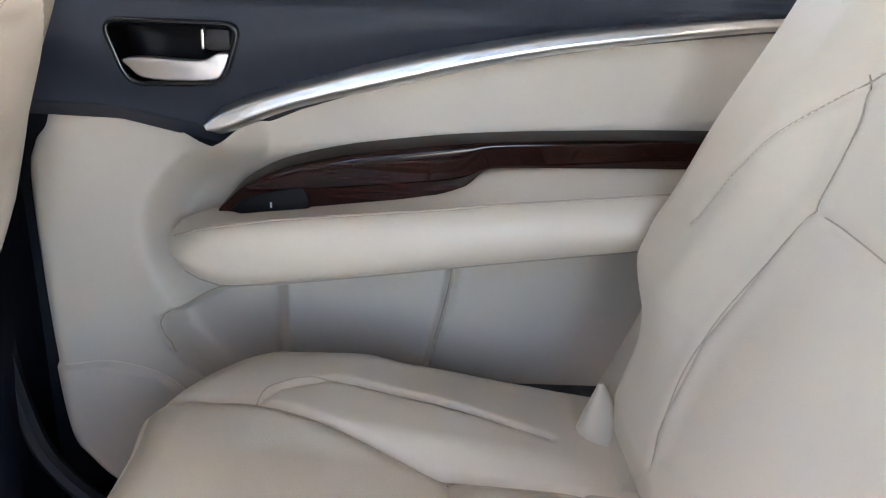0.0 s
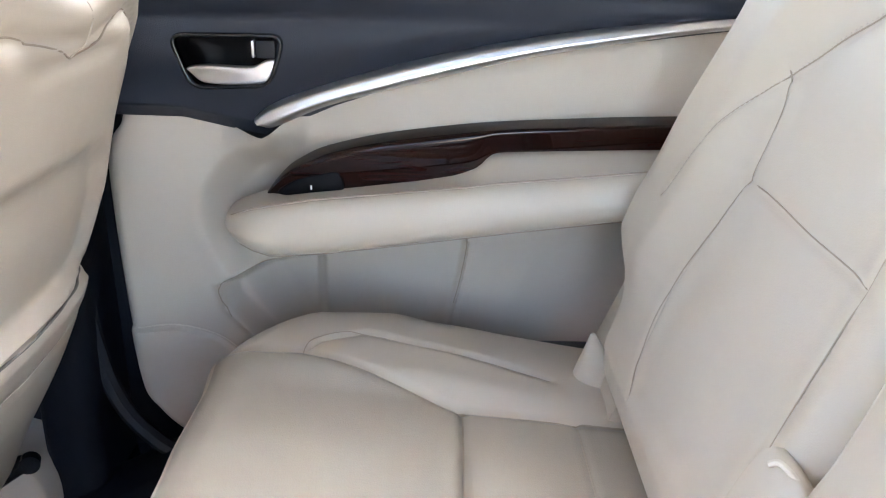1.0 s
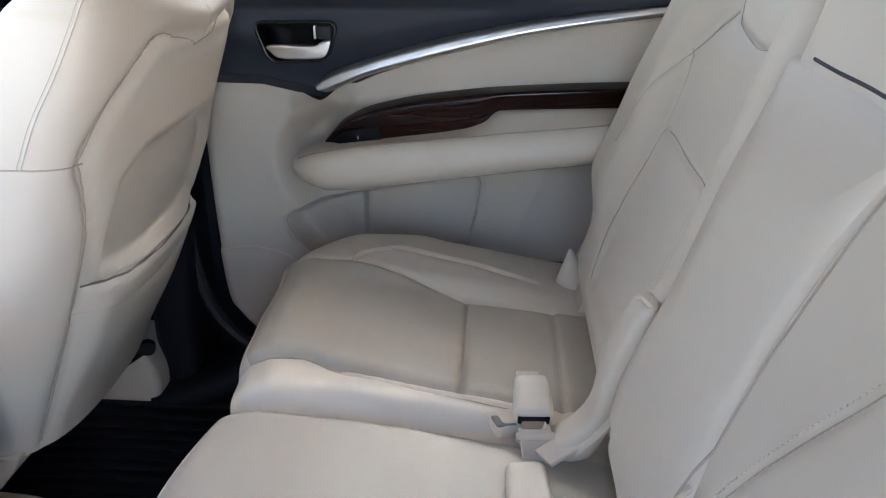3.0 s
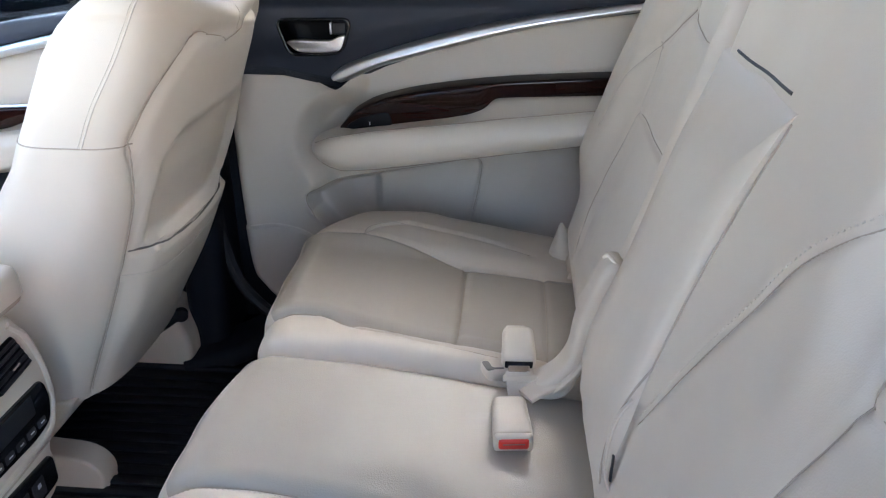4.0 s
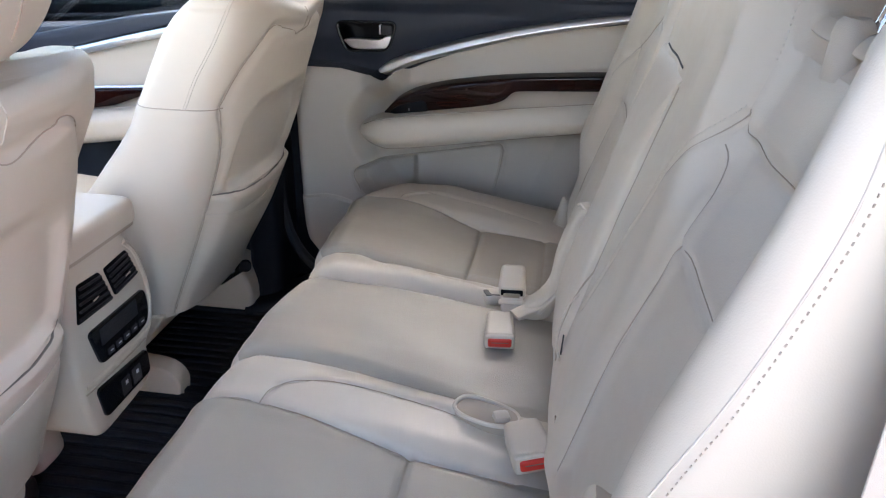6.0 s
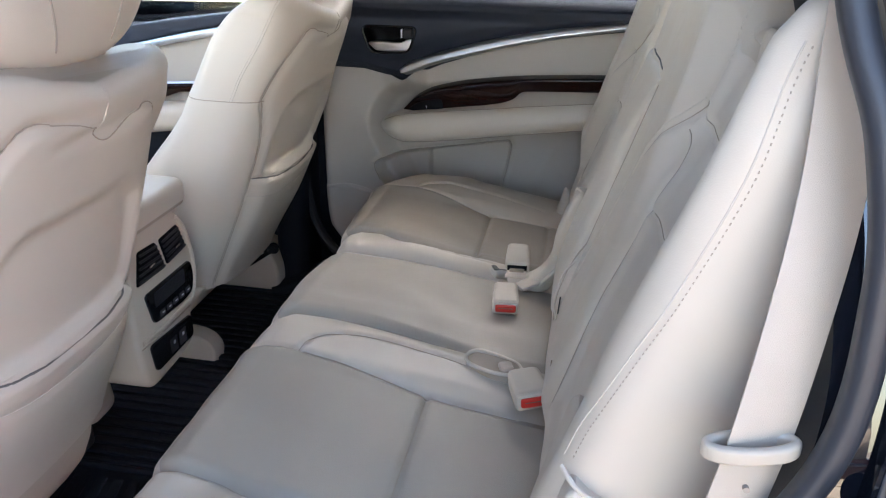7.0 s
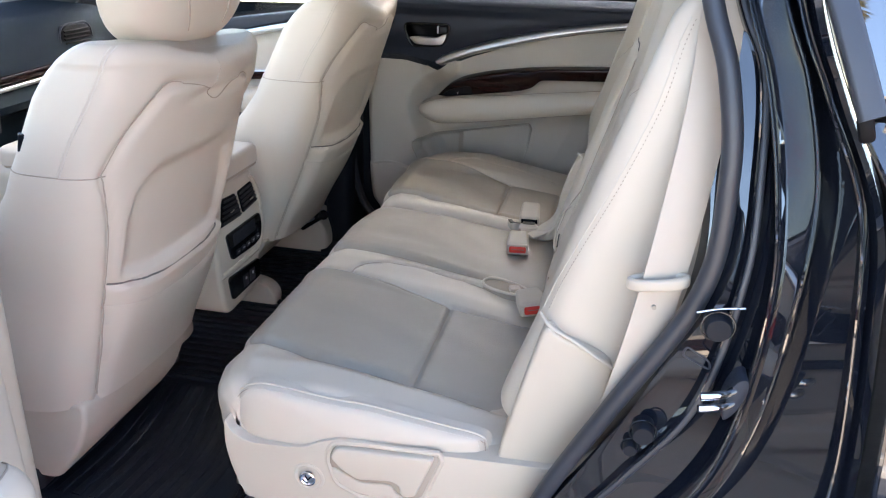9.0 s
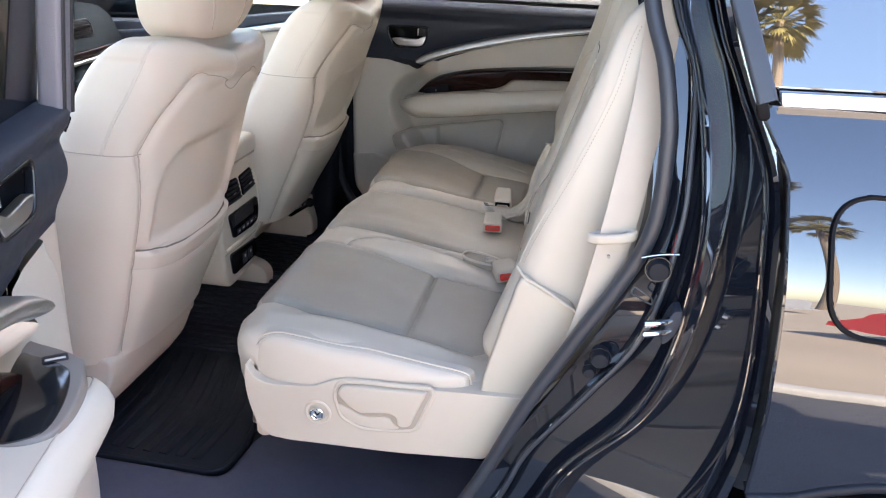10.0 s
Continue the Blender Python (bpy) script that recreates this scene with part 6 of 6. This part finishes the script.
# ---- floor mats ----
def floor_mat(label, outline, ribs):
    m = thing("floor_mat", label, "floor mat", (outline[0][0], outline[0][1], 0.488), "floor mats")
    mo = round_corners(outline, 0.035, 5)
    part("sheet", slab(mo, "z", 0.488, 0.498, 0.003), RUBBER, m)
    part("rim", sweep([(p[0], p[1], 0.5) for p in mo], rounded(0.012, 0.014, 0.004), closed=True), RUBBER, m)
    for r in ribs:
        part("rib", sweep(smooth_line(r, 5), rounded(0.019, 0.007, 0.003, 2)), RUBBER, m)


floor_mat("black rubber mat with ribs in the near footwell", [(-0.88, -0.558), (-0.362, -0.558), (-0.345, -0.48), (-0.36, -0.37), (-0.40, -0.12), (-0.88, -0.12)],
          [[(-0.86 + 0.036 * k, -0.525, 0.498), (-0.85 + 0.036 * k, -0.35, 0.498), (-0.866 + 0.033 * k, -0.15, 0.498)] for k in range(13)])
floor_mat("black ribbed rubber mat between the seats", [(-0.88, -0.105), (-0.345, -0.105), (-0.36, 0.63), (-0.88, 0.63)],
          [[(-0.86, -0.08 + 0.028 * k, 0.5), (-0.62, -0.075 + 0.028 * k, 0.5), (-0.385, -0.08 + 0.028 * k, 0.5)] for k in range(25)])


# ---- outside, seen in the paint and the glass ----
def palm(x, y, h, seed):
    rnd = random.Random(seed)
    tree = thing("palm_tree", "tall fan palm with dry green fronds", "palm tree", (x, y, 0.13), "palms")
    path = smooth_line([(x, y, 0.1), (x + 0.1, y, h * 0.35), (x + 0.05, y + 0.1, h * 0.7), (x, y, h)], 6)
    part("trunk", sweep(path, circle(0.2, 12), up=(1, 0, 0), scale=[1.3 - 0.5 * i / len(path) for i in range(len(path))]), BARK, tree, "rough grey-brown trunk")
    bm = bmesh.new()
    for k in range(70):
        a, up = rnd.uniform(0, 2 * math.pi), rnd.uniform(-0.9, 1.1)
        d = Vector((math.cos(a) * math.cos(up), math.sin(a) * math.cos(up), math.sin(up)))
        top = Vector((x, y, h))
        stem = top + d * 0.8
        sd = d.cross(Vector((0, 0, 1))).normalized()
        sweep([top, (top + stem) / 2 + Vector((0, 0, 0.05)), stem], circle(0.02, 4), bm)
        for j in range(15):
            f = (j - 7) / 7
            way = (d * math.cos(f * 1.2) + sd * math.sin(f * 1.2)).normalized()
            ln = rnd.uniform(0.55, 0.85) * (1 - 0.3 * abs(f))
            tip = stem + way * ln - Vector((0, 0, 0.25 * ln))
            mid = stem + way * ln * 0.5
            n = way.cross(Vector((0, 0, 1)))
            n = n.normalized() * 0.05
            v = [bm.verts.new(p) for p in (stem, mid + n, tip, mid - n)]
            bm.faces.new(v)
    part("crown", bm, FROND, tree, "crown of drooping fan leaves")


palm(6.6, -26, 15.2, 3)
palm(8.4, -26, 10.2, 5)


def parked_car(x, y, turn, paint, label):
    c = thing("parked_car", label, "car", (x, y, 0.13), "parked cars")
    m = pose(x, y, 0.13, 0, 0, turn)

    def put(bm):
        bmesh.ops.transform(bm, matrix=m, verts=bm.verts)
        return bm

    side = smooth_line([(-2.2, 0.3), (-2.25, 0.7), (-2.0, 0.95), (-1.2, 1.05), (-0.5, 1.5), (0.9, 1.52), (1.7, 1.1), (2.2, 1.0), (2.25, 0.5), (2.15, 0.3)], 4, True)
    part("body", put(slab(side, "y", 0.9, -0.9, 0.12, 3)), paint, c)
    part("side_glass", put(slab(round_corners([(-0.9, 1.02), (-0.4, 1.4), (0.8, 1.42), (1.4, 1.08)], 0.05), "y", -0.9, -0.905, 0.002)), PRIVACY, c)
    part("side_glass", put(slab(round_corners([(-0.9, 1.02), (-0.4, 1.4), (0.8, 1.42), (1.4, 1.08)], 0.05), "y", 0.9, 0.905, 0.002)), PRIVACY, c)
    for wx in (-1.35, 1.35):
        for wy in (-0.92, 0.92):
            bm = sweep([(wx, wy - 0.1, 0.33), (wx, wy + 0.1, 0.33)], circle(0.33, 24))
            wheel = part("wheel", put(bm), RUBBER, c)
            out = 0.105 if wy > 0 else -0.105
            part("rim", put(sweep([(wx, wy, 0.33), (wx, wy + out, 0.33)], circle(0.21, 20))), SATIN, wheel, "silver alloy rim")
    part("windscreen", put(slab([(-1.2, 1.085), (-0.54, 1.50), (-0.56, 1.52), (-1.22, 1.105)], "y", 0.7, -0.7, 0.004)), PRIVACY, c, "dark shining windscreen")
    part("rear_screen", put(slab([(0.98, 1.505), (1.66, 1.14), (1.675, 1.16), (1.0, 1.525)], "y", 0.68, -0.68, 0.004)), PRIVACY, c, "dark shining rear screen")
    for sy in (-0.66, 0.66):
        part("headlight", put(rbox((0.12, 0.34, 0.13), (-2.17, sy, 0.76), 0.03, (0, 14, 0))), PALE, c, "clear headlight")
        part("tail_light", put(rbox((0.1, 0.3, 0.16), (2.2, sy, 0.86), 0.03)), RED, c, "red tail light")
    for sx in (-2.19, 2.19):
        part("bumper_insert", put(rbox((0.14, 1.3, 0.16), (sx, 0, 0.42), 0.03)), DARK, c, "black bumper insert")


parked_car(4.75, -5.35, 48, REDPAINT, "red parked car across the lot")
parked_car(3.0, -17.5, 6, SILVERPAINT, "silver parked car far across the lot")
